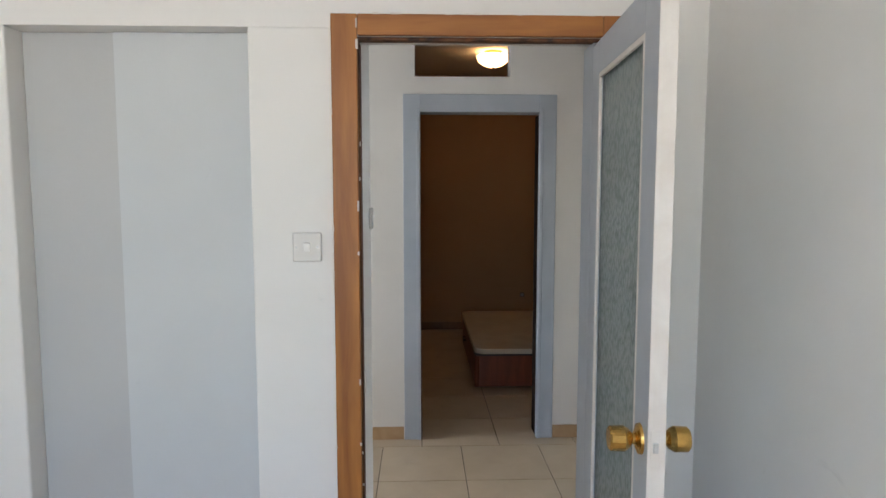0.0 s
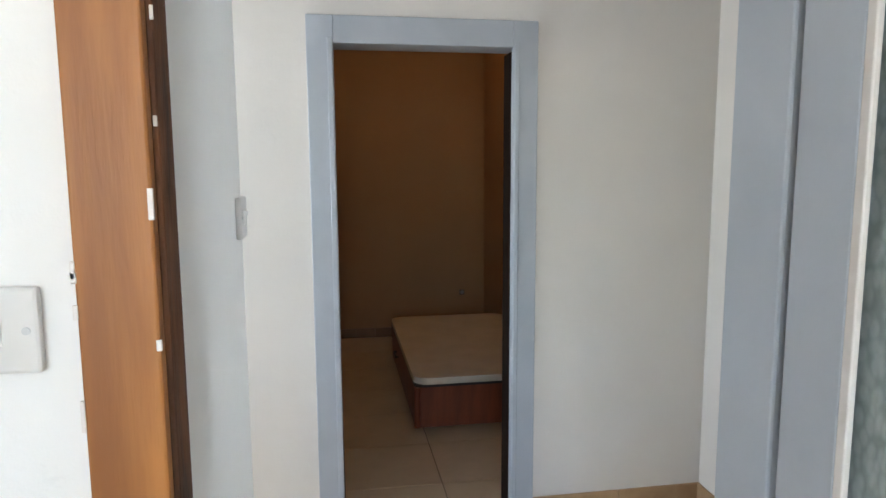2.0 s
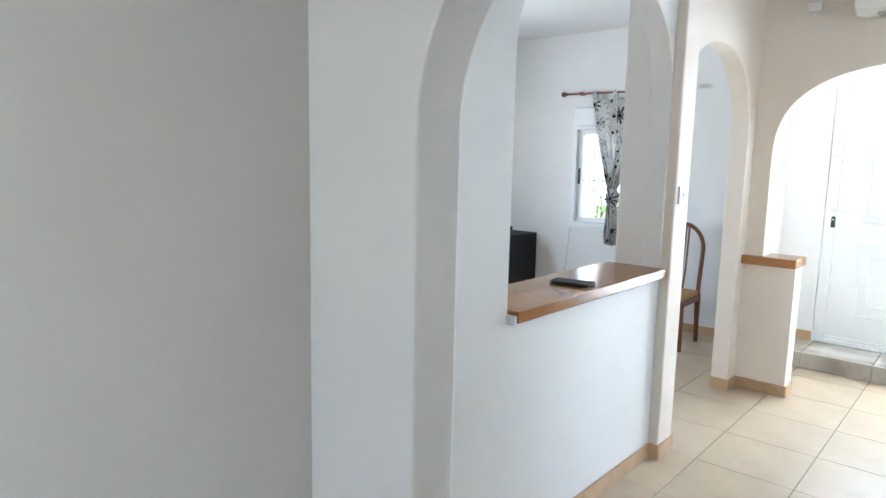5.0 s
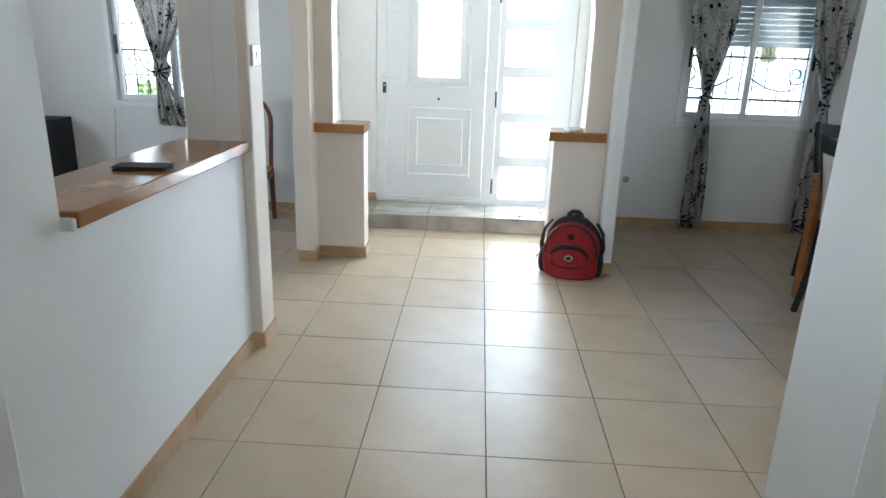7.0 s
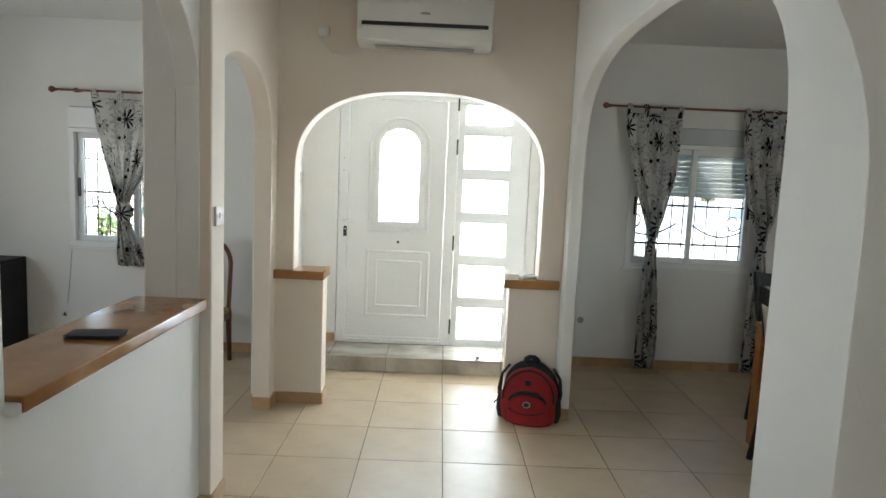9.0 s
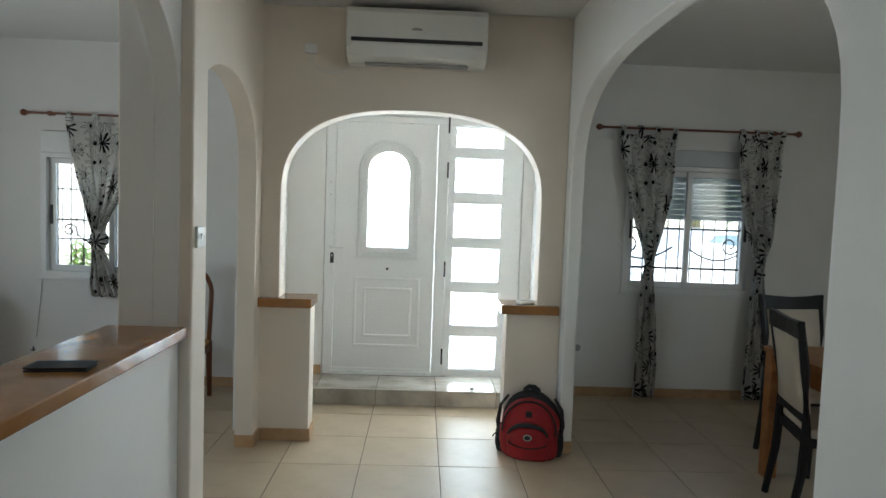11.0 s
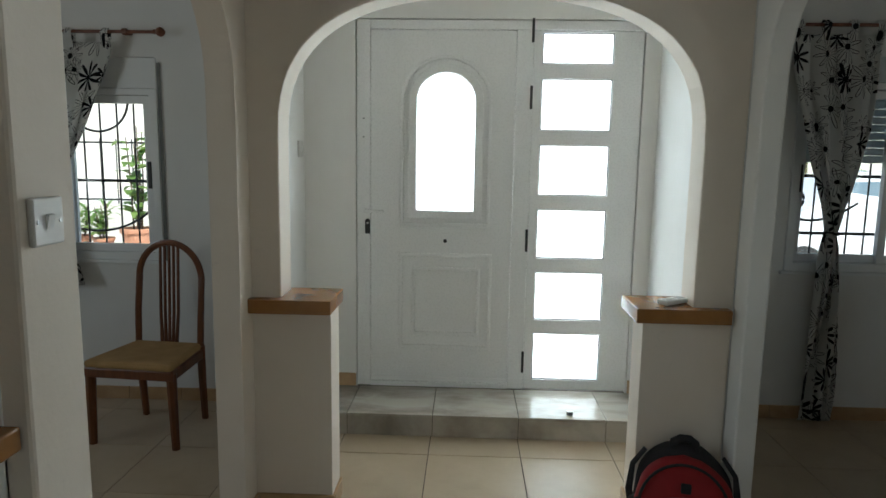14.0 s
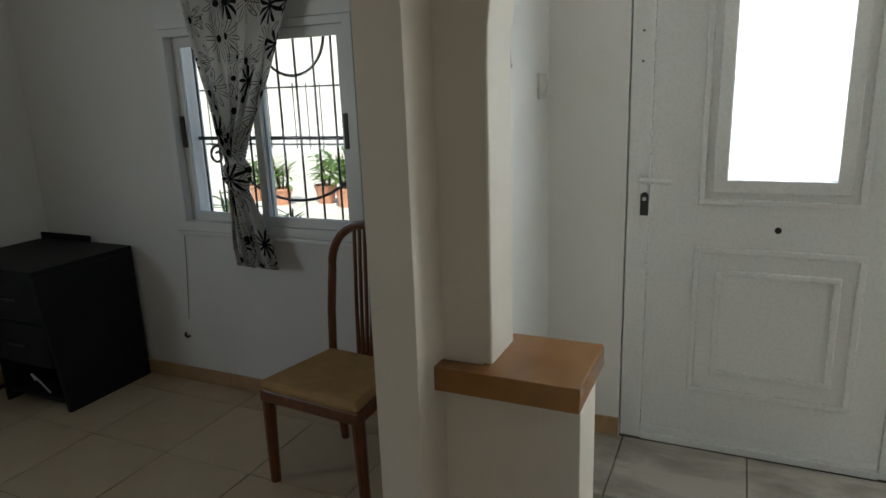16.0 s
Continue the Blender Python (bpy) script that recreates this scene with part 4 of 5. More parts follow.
def padded_chair(m, label):
    """High-backed black dining chair; local -y is its front."""
    t = thing("dining_chair", m, label, "chair", "black chairs round the table")
    for x in (-0.19, 0.19):
        part("front_leg", tube([(x, -0.20, 0), (x, -0.205, 0.42)], [0.016, 0.022], seg=8), BLACKWOOD, t)
        part("back_post", tube([(x, 0.255, 0.0), (x, 0.215, 0.25), (x, 0.205, 0.46), (x * 1.03, 0.23, 0.75), (x * 1.1, 0.27, 0.985)], [0.018, 0.022, 0.024, 0.022, 0.018], seg=8), BLACKWOOD, t)
    top = [(-0.225, 0.265, 0.985), (-0.12, 0.255, 0.975), (0.0, 0.25, 0.97), (0.12, 0.255, 0.975), (0.225, 0.265, 0.985)]
    bm = bmesh.new()
    secs = [[bm.verts.new((x, y + dy, z + dz)) for dy, dz in ((-0.014, -0.075), (0.014, -0.075), (0.02, 0.012), (-0.01, 0.012))] for x, y, z in top]
    for A, B in zip(secs, secs[1:]):
        for k in range(4):
            bm.faces.new((A[k], A[(k + 1) % 4], B[(k + 1) % 4], B[k]))
    bm.faces.new(secs[0])
    bm.faces.new(secs[-1])
    part("top_rail", bm, BLACKWOOD, t, bevel=0.004)
    part("lower_rail", box((-0.18, 0.195, 0.50), (0.18, 0.222, 0.545), bevel=0.004), BLACKWOOD, t)
    bm = bmesh.new()
    rows = [(0.545, 0.206), (0.65, 0.214), (0.78, 0.232), (0.905, 0.256)]
    a = [[bm.verts.new((x, y - 0.017 - 0.006 * math.cos(x * 8), z)) for x in (-0.178, -0.09, 0, 0.09, 0.178)] for z, y in rows]
    b = [[bm.verts.new((x, y + 0.017 + 0.006 * math.cos(x * 8), z)) for x in (-0.178, -0.09, 0, 0.09, 0.178)] for z, y in rows]
    for g in (a, b):
        for r0, r1 in zip(g, g[1:]):
            for k in range(4):
                bm.faces.new((r0[k], r0[k + 1], r1[k + 1], r1[k]))
    for k in range(4):
        bm.faces.new((a[0][k], a[0][k + 1], b[0][k + 1], b[0][k]))
        bm.faces.new((a[-1][k], a[-1][k + 1], b[-1][k + 1], b[-1][k]))
    for r in range(3):
        for k in (0, 4):
            bm.faces.new((a[r][k], a[r + 1][k], b[r + 1][k], b[r][k]))
    part("back_pad", bm, CREAMPAD, t, "cream padded back panel", smooth=True)
    part("seat_frame", box((-0.21, -0.215, 0.39), (0.21, 0.21, 0.435), bevel=0.005), BLACKWOOD, t)
    part("seat_cushion", box((-0.215, -0.225, 0.435), (0.215, 0.195, 0.485), bevel=0.018), CREAMPAD, t, "cream padded seat")
    return t


padded_chair(pose(1.966, 1.315, 0, 0, 0, 78), "black lacquered chair with cream pad drawn up to table")
padded_chair(pose(2.268, 1.975, 0, 0, 0, 8), "black lacquered chair with cream pad at table end")
padded_chair(pose(2.86, 1.35, 0, 0, 0, -90), "black lacquered chair with cream pad behind the table")


def table(m):
    t = thing("dining_table", m, "honey-brown wooden dining table with thick legs", "table")
    part("tabletop", box((-0.42, -0.70, 0.715), (0.42, 0.70, 0.75), bevel=0.006), TABLEWOOD, t)
    for x in (-0.385, 0.385):
        part("apron", box((x - 0.011, -0.62, 0.62), (x + 0.011, 0.62, 0.7145), bevel=0.002), TABLEWOOD, t)
    for y in (-0.665, 0.665):
        part("apron", box((-0.34, y - 0.011, 0.62), (0.34, y + 0.011, 0.7145), bevel=0.002), TABLEWOOD, t)
    for x in (-0.375, 0.375):
        for y in (-0.655, 0.655):
            part("leg", box((x - 0.036, y - 0.036, 0), (x + 0.036, y + 0.036, 0.714), bevel=0.006), TABLEWOOD, t)
    return t


table(pose(2.26, 1.115, 0))


def desk(m):
    t = thing("computer_desk", m, "black laminate computer desk beside the window", "desk")
    part("top", box((-0.98, -0.55, 0.70), (0.0, 0.0, 0.73), bevel=0.003), DESKBLACK, t)
    part("back_lip", box((-0.98, -0.016, 0.7305), (-0.30, 0.0, 0.765), bevel=0.003), DESKBLACK, t)
    part("side_panel", slab([[(-0.48, 0.0), (0.0, 0.0), (0.0, 0.70), (-0.54, 0.70), (-0.54, 0.62)]], -0.025, 0.0, "x"), DESKBLACK, t, bevel=0.002)
    part("side_panel", box((-0.975, -0.52, 0), (-0.95, -0.005, 0.6995), bevel=0.002), DESKBLACK, t)
    part("inner_panel", box((-0.46, -0.50, 0), (-0.44, -0.005, 0.6995), bevel=0.002), DESKBLACK, t)
    for z0, z1 in ((0.46, 0.69), (0.24, 0.45)):
        d = part("drawer", box((-0.435, -0.515, z0), (-0.03, -0.02, z1), bevel=0.004), DESKBLACK, t)
        part("drawer_pull", tube([(-0.30, -0.516, (z0 + z1) / 2), (-0.30, -0.535, (z0 + z1) / 2), (-0.17, -0.535, (z0 + z1) / 2), (-0.17, -0.516, (z0 + z1) / 2)], 0.005), BLACKPLASTIC, d)
    part("bottom_shelf", box((-0.435, -0.49, 0.05), (-0.03, -0.02, 0.07), bevel=0.002), DESKBLACK, t)
    part("keyboard_tray", box((-0.94, -0.50, 0.60), (-0.465, -0.06, 0.618), bevel=0.002), DESKBLACK, t)
    part("foot_rail", box((-0.948, -0.06, 0.12), (-0.462, -0.04, 0.40), bevel=0.002), DESKBLACK, t)
    part("cable", tube([(-0.10, -0.5, 0.10), (-0.13, -0.53, 0.18), (-0.17, -0.53, 0.20), (-0.20, -0.5, 0.15)], 0.005), GREYPLASTIC, t)
    return t


DESK = desk(pose(-3.43, FRONT - 0.03, 0))


def bed(m):
    """Local x runs along the bed, from its foot to its head."""
    t = thing("divan_bed", m, "single divan bed with mahogany base and bare cream mattress top", "bed")
    L, W = 1.50, 0.86

    def round_rect(x0, x1, y0, y1, r, n=6):
        pts = []
        for cx, cy, a0 in ((x1 - r, y1 - r, 0), (x0 + r, y1 - r, 90), (x0 + r, y0 + r, 180), (x1 - r, y0 + r, 270)):
            pts += [(cx + r * math.cos(radians(a0 + 90 * k / n)), cy + r * math.sin(radians(a0 + 90 * k / n))) for k in range(n + 1)]
        return pts

    part("base", slab([round_rect(0, L, 0, W, 0.05)], 0.02, 0.252, "z"), BEDWOOD, t)
    part("black_trim", slab([round_rect(-0.004, L + 0.004, -0.004, W + 0.004, 0.054)], 0.2525, 0.266, "z"), BLACKPLASTIC, t)
    part("mattress_top", slab([round_rect(-0.006, L + 0.006, -0.006, W + 0.006, 0.09)], 0.2665, 0.305, "z"), MATTRESS, t, "cream quilted divan top", bevel=0.018)
    for x in (0.1, L - 0.1):
        for y in (0.1, W - 0.1):
            part("foot", rod((x, y, 0), (x, y, 0.02), 0.03), BLACKPLASTIC, t)
    part("corner_strip", rod((0.012, 0.012, 0.02), (0.012, 0.012, 0.25), 0.018), BEDWOOD, t)
    part("side_handle", tube([(0.95, -0.001, 0.15), (0.95, -0.02, 0.15), (1.08, -0.02, 0.15), (1.08, -0.001, 0.15)], 0.007), BLACKPLASTIC, t)
    return t


bed(Matrix.Translation((-1.965, -2.525, 0)) @ Matrix(((-1, 0, 0, 0), (0, 1, 0, 0), (0, 0, 1, 0), (0, 0, 0, 1))))


# ---- bedroom lamp ----
lamp = thing("ceiling_lamp", pose(-2.86, -2.31, H), "lit opal glass bowl lamp on the bedroom ceiling", "ceiling lamp")
part("base_plate", lathe([(0.075, -0.001), (0.075, -0.018), (0.03, -0.03)], seg=24), BRASS, lamp)
part("glass_bowl", lathe([(0.135, -0.032), (0.14, -0.045), (0.125, -0.085), (0.085, -0.115), (0.04, -0.13), (0.008, -0.134)], seg=32), LAMPGLOW, lamp, "lit opal glass bowl", smooth=True)
part("finial", lathe([(0.012, -0.134), (0.010, -0.145), (0.004, -0.15)], seg=12), BRASS, lamp)
for k in range(3):
    a = radians(20 + 120 * k)
    part("clip", box((0.132 * math.cos(a) - 0.006, 0.132 * math.sin(a) - 0.006, -0.05), (0.132 * math.cos(a) + 0.006, 0.132 * math.sin(a) + 0.006, -0.02), bevel=0.002), BRASS, lamp)


# ---- air conditioner ----
ac = thing("air_conditioner", pose(-0.205, 2.16, 2.295), "white wall-mounted air conditioner over the arch", "air conditioner")
prof = [(0.0, 0.0), (-0.10, 0.0), (-0.165, 0.03), (-0.19, 0.075), (-0.195, 0.12), (-0.195, 0.27), (-0.17, 0.305), (0.0, 0.305)]
part("body", slab([prof], -0.405, 0.405, "x"), WHITEPLASTIC, ac, bevel=0.008)
part("display_strip", box((-0.375, -0.199, 0.105), (0.375, -0.194, 0.128), bevel=0.002), BLACKPLASTIC, ac, "black strip")
flap = part("air_flap", slab([[(-0.196, 0.098), (-0.2, 0.094), (-0.176, 0.034), (-0.172, 0.036)]], -0.375, 0.325, "x"), WHITEPLASTIC, ac)
part("flap_gap", box((-0.377, -0.1925, 0.098), (0.377, -0.19, 0.102)), BLACKPLASTIC, ac)
part("badge", slab([arched(-0.03, 0.03, 0.176, 0.182, 0.19, 2, 10)], -0.1975, -0.194, "y"), GREYPLASTIC, ac, "small grey oval badge")
part("air_inlet", box((-0.36, -0.15, 0.303), (0.36, -0.03, 0.309)), GREYPLASTIC, ac)
part("underside_vent", box((-0.30, -0.13, -0.004), (0.30, -0.05, 0.002)), GREYPLASTIC, ac)

iso = thing("isolator_switch", pose(-0.835, 2.16, 2.36), "small white isolator switch with a cable", "switch")
part("housing", box((-0.035, -0.028, 0), (0.035, 0, 0.055), bevel=0.004), WHITEPLASTIC, iso)
part("cable", tube([(0.0, -0.012, 0.0), (0.005, -0.012, -0.05), (0.06, -0.008, -0.10), (0.14, -0.008, -0.11), (0.22, -0.01, -0.09)], 0.004), WHITEPLASTIC, iso)


# ---- switches and sockets: local -y faces the room ----
def light_switch(m, label, rockers=1, screws=True):
    t = thing("light_switch", m, label, "light switch", "white light switches")
    part("plate", box((-0.043, -0.012, -0.043), (0.043, 0, 0.043), bevel=0.004), AGEDPLASTIC, t)
    for k in range(rockers):
        x = (k - (rockers - 1) / 2) * 0.024
        part("rocker", slab([[(-0.012, 0.014), (-0.019, 0.012), (-0.013, -0.014), (-0.012, -0.014)]], x - 0.009, x + 0.009, "x"), WHITEPLASTIC, t)
    if screws:
        for s in (-1, 1):
            part("screw", rod((s * 0.031, -0.0135, 0), (s * 0.031, -0.0115, 0), 0.004, seg=10), STEEL, t)
    return t


def socket(m, label, size=1.0, material=WHITEPLASTIC):
    t = thing("wall_socket", m, label, "socket", "wall sockets")
    k = 0.04 * size
    part("plate", box((-k, -0.008, -k), (k, 0, k), bevel=0.003), material, t)
    part("well", lathe([(0.027 * size, 0.0085), (0.022 * size, 0.0085), (0.021 * size, 0.0035), (0.002, 0.0035)], m=Euler((radians(90), 0, 0)).to_matrix().to_4x4()), GREYPLASTIC, t)
    for s in (-1, 1):
        part("pin_hole", rod((s * 0.0095, -0.0045, 0), (s * 0.0095, -0.003, 0), 0.004, seg=8), BLACKPLASTIC, t)
    return t


light_switch(pose(0.81, -3.268, 1.313, 0, 0, 90), "white light switch with two screws beside the door casing")
light_switch(pose(0.09, -3.138, 1.365, 0, 0, 180), "white light switch at the wall corner")
light_switch(pose(-1.04, 0.83, 1.318, 0, 0, 90), "white light switch on the pier", 1)
light_switch(pose(-1.19, 3.20, 1.47, 0, 0, 90), "white light switch beside the front door", 1, False)
socket(pose(1.135, FRONT, 0.39), "white wall socket above the skirting")
socket(pose(-4.07, -1.85, 0.365, 0, 0, 90), "small brownish wall socket beside the bed", 0.6, SOCKETBROWN)

stub = thing("cable_outlet", pose(-3.13, FRONT, 0.25), "dark cable end sticking out of the wall", "cable")
part("cable_end", tube([(0, 0.0, 0), (0, -0.02, 0.0), (0.004, -0.03, 0.012), (0.006, -0.03, 0.03)], 0.006), BLACKPLASTIC, stub)
part("side_lead", tube([(0, -0.008, 0), (-0.016, -0.015, 0.002), (-0.024, -0.013, 0.004)], 0.004), BLACKPLASTIC, stub)
cord = thing("hanging_string", pose(-3.07, FRONT, 0.80), "thin loose cord hanging under the window", "cord")
part("string", tube([(0, -0.004, 0), (-0.012, -0.004, -0.15), (-0.03, -0.004, -0.32), (-0.045, -0.004, -0.45)], 0.0016, seg=5), STRAP, cord)
slot = thing("shutter_winder", pose(-1.19, 2.85, 1.54), "grey strap end on the vestibule wall", "strap")
part("strap", slab([[(-0.013, 0.0), (0.013, 0.0), (0.011, 0.21), (0.006, 0.23)]], 0, 0.006, "x"), BLACKPLASTIC, slot, "dark strap end")
part("weight", box((0, -0.014, -0.012), (0.010, 0.014, 0.002), bevel=0.002), GREYPLASTIC, slot)


# ---- small things ----
phone = thing("wallet", pose(-1.175, 0.078, 0.966, 0, 0, 8), "slim black leather phone wallet lying on the ledge", "wallet")
part("back_cover", box((-0.085, -0.045, 0), (0.085, 0.045, 0.003), bevel=0.001), BLACKCLOTH, phone)
part("phone_body", box((-0.078, -0.04, 0.0032), (0.08, 0.04, 0.0088), bevel=0.002), BLACKPLASTIC, phone)
part("front_cover", box((-0.085, -0.045, 0.009), (0.085, 0.045, 0.0122), bevel=0.001), BLACKCLOTH, phone)

rem = thing("remote_control", pose(0.525, 2.215, 0.8905, 0, 0, 35), "white air conditioner remote control on the ledge cap", "remote control")
part("body", box((-0.065, -0.025, 0), (0.065, 0.025, 0.02), bevel=0.006), WHITEPLASTIC, rem)
part("screen", box((0.012, -0.018, 0.0195), (0.052, 0.018, 0.0206)), GREYPLASTIC, rem)
for k in range(3):
    for j in range(2):
        part("button", box((-0.05 + k * 0.018, -0.014 + j * 0.016, 0.0195), (-0.04 + k * 0.018, -0.004 + j * 0.016, 0.0215), bevel=0.001), GREYPLASTIC, rem)

bit = thing("door_stop", pose(0.27, 2.955, 0.1225), "small white plastic stop lying on the marble step", "door stop")
part("block", box((-0.016, -0.012, 0), (0.016, 0.012, 0.02), bevel=0.003), WHITEPLASTIC, bit)
part("pad", box((-0.008, -0.015, 0.004), (0.008, -0.0125, 0.018), bevel=0.001), GREYPLASTIC, bit)


def backpack(m):
    """Local -y is its front."""
    t = thing("backpack", m, "red and black backpack standing against the half wall", "backpack")

    def bag(w0, w1, d, h, y, z, lean, n=2.6, nz=22, na=36, taper=2.4):
        bm = bmesh.new()
        rings = []
        for k in range(nz + 1):
            v = k / nz
            hz = z + h * v
            round_top = (1 - v ** taper * 0.0) * (max(0.0, 1 - max(0.0, (v - 0.45) / 0.55) ** 2.2)) ** 0.5
            round_bot = min(1.0, 0.86 + v * 2.5)
            w = max(0.004, (w0 + (w1 - w0) * v) * round_top * round_bot)
            dd = max(0.004, d * (0.35 + 0.65 * round_top) * round_bot * (1 - 0.25 * v))
            ring = []
            for i in range(na):
                a = 2 * math.pi * i / na
                cs, sn = math.cos(a), math.sin(a)
                x = w * math.copysign(abs(cs) ** (2 / n), cs)
                yy = dd * math.copysign(abs(sn) ** (2 / n), sn)
                wob = 0.012 * noise.noise(Vector((x * 9, yy * 9 + 3, hz * 11 + w0 * 50)))
                ring.append(bm.verts.new((x + wob, y + yy + lean * v + wob, hz)))
            rings.append(ring)
        for A, B in zip(rings, rings[1:]):
            for i in range(na):
                bm.faces.new((A[i], A[(i + 1) % na], B[(i + 1) % na], B[i]))
        bm.faces.new(rings[0])
        bm.faces.new(rings[-1])
        return bm

    part("back_compartment", bag(0.180, 0.175, 0.075, 0.365, 0.025, 0.0, 0.05), BLACKCLOTH, t, "black main compartment", smooth=True)
    part("front_compartment", bag(0.178, 0.172, 0.090, 0.335, -0.050, 0.0, 0.05), REDCLOTH, t, "red front compartment", smooth=True)
    pk = part("front_pocket", bag(0.125, 0.12, 0.055, 0.215, -0.115, 0.005, 0.02), REDCLOTH, t, "red front pocket", smooth=True)
    part("pocket_flap", tube([(0.118 * math.cos(a), -0.152 + 0.02 * abs(math.cos(a)), 0.135 + 0.078 * math.sin(a)) for a in np.linspace(0.15, math.pi - 0.15, 20)], [0.008 + 0.014 * math.sin(math.pi * i / 19) for i in range(20)], flat=0.6), BLACKCLOTH, pk, "black pocket flap")
    part("piping", tube([(0.115 * math.cos(a), -0.168 + 0.018 * abs(math.cos(a)), 0.115 - 0.035 * math.sin(a)) for a in np.linspace(0.1, math.pi - 0.1, 18)], 0.004), BLACKCLOTH, pk)
    m2 = Matrix.Translation((0.0, -0.168, 0.145)) @ Euler((radians(80), 0, 0)).to_matrix().to_4x4() @ Matrix.Diagonal((1.35, 1, 1, 1))
    part("badge", lathe([(0.019, 0.0), (0.019, 0.006), (0.017, 0.008), (0.002, 0.008)], m=m2), GREYCLOTH, pk, "grey oval badge")
    m3 = Matrix.Translation((0.0, -0.176, 0.1465)) @ Euler((radians(80), 0, 0)).to_matrix().to_4x4() @ Matrix.Diagonal((1.35, 1, 1, 1))
    part("badge_centre", lathe([(0.013, 0.0), (0.012, 0.003), (0.002, 0.003)], m=m3), BLACKPLASTIC, pk)
    part("patch", box((-0.018, -0.136, 0.255), (0.018, -0.118, 0.29), bevel=0.004), BLACKCLOTH, t, "small black patch")
    part("zip", tube([(0.16 * math.cos(a), -0.085 + 0.03 * math.sin(a), 0.160 + 0.168 * math.sin(a)) for a in np.linspace(-0.1, math.pi + 0.1, 30)], 0.006), BLACKCLOTH, t)
    part("grab_handle", tube([(-0.045, 0.05, 0.345), (-0.04, 0.04, 0.375), (-0.015, 0.035, 0.395), (0.015, 0.035, 0.395), (0.04, 0.04, 0.375), (0.05, 0.05, 0.34)], 0.011, flat=1.4), BLACKCLOTH, t)
    for s in (-1, 1):
        part("side_pocket", lathe([(0.03, 0.005), (0.042, 0.05), (0.04, 0.12), (0.03, 0.155), (0.01, 0.16)], m=Matrix.Translation((s * 0.165, -0.02, 0))), BLACKCLOTH, t, smooth=True)
        part("strap", tube([(s * 0.14, 0.05, 0.33), (s * 0.185, 0.03, 0.27), (s * 0.195, 0.0, 0.18), (s * 0.18, -0.01, 0.08)], 0.014, flat=0.4), BLACKCLOTH, t)
    part("zip_pull", tube([(-0.165, -0.10, 0.20), (-0.19, -0.12, 0.185)], 0.005), BLACKCLOTH, t)
    part("strap_end", tube([(-0.17, -0.06, 0.13), (-0.205, -0.08, 0.12), (-0.215, -0.085, 0.105)], 0.004), BLACKCLOTH, t)
    return t


backpack(pose(0.555, 2.05, 0.001, 0, 0, -14))
# ---- outside ----
structure("ground", box((-60, FRONT + 0.22, -0.4), (60, 120, -0.12)), PAVING, "pale sunlit paving in front of the house", "ground")
structure("ground_behind", box((-60, -80, -0.4), (60, BACK - 0.12, -0.12)), PAVING, "pale paving behind the house", "ground")
structure("ground_west", box((-60, BACK - 0.12, -0.4), (-4.4, FRONT + 0.22, -0.12)), PAVING, "pale paving beside the house", "ground")
structure("ground_east", box((4.2, BACK - 0.12, -0.4), (60, FRONT + 0.22, -0.12)), PAVING, "pale paving beside the house", "ground")
structure("garden_wall", box((-14, 8.0, -0.12), (-1.2, 8.2, 0.75), bevel=0.01), GARDENWALL, "low pale rendered garden wall", "wall")
fence = thing("garden_fence", pose(-7.6, 8.1, 0.75), "thin dark railing on the garden wall", "fence")
for i in range(60):
    part("bar", rod((-6.3 + i * 0.21, 0, 0), (-6.3 + i * 0.21, 0, 0.85), 0.008, seg=6), IRON, fence)
for z in (0.06, 0.8):
    part("rail", box((-6.35, -0.012, z - 0.012), (6.2, 0.012, z + 0.012)), IRON, fence)
structure("house_opposite", slab([rect(-30, 30, -0.12, 6.0), rect(-6, -4.8, 1, 2.2), rect(2, 3.2, 1, 2.2)], 26, 26.4, "y"), GARDENWALL, "pale rendered house across the street", "house")


def leaf_blade(bm, base, tip, width, droop, seg=5):
    base, tip = Vector(base), Vector(tip)
    d = tip - base
    side = d.cross(Vector((0, 0, 1)))
    side = side.normalized() * width if side.length > 1e-4 else Vector((width, 0, 0))
    L, R = [], []
    for i in range(seg + 1):
        s = i / seg
        p = base + d * s + Vector((0, 0, droop * (s - s * s) * 4 * 0.5 - droop * s * s))
        w = math.sin(math.pi * min(1, 0.08 + s * 0.9)) ** 0.7
        L.append(bm.verts.new(p - side * w))
        R.append(bm.verts.new(p + side * w + Vector((0, 0, 0.003))))
    for i in range(seg):
        bm.faces.new((L[i], R[i], R[i + 1], L[i + 1]))


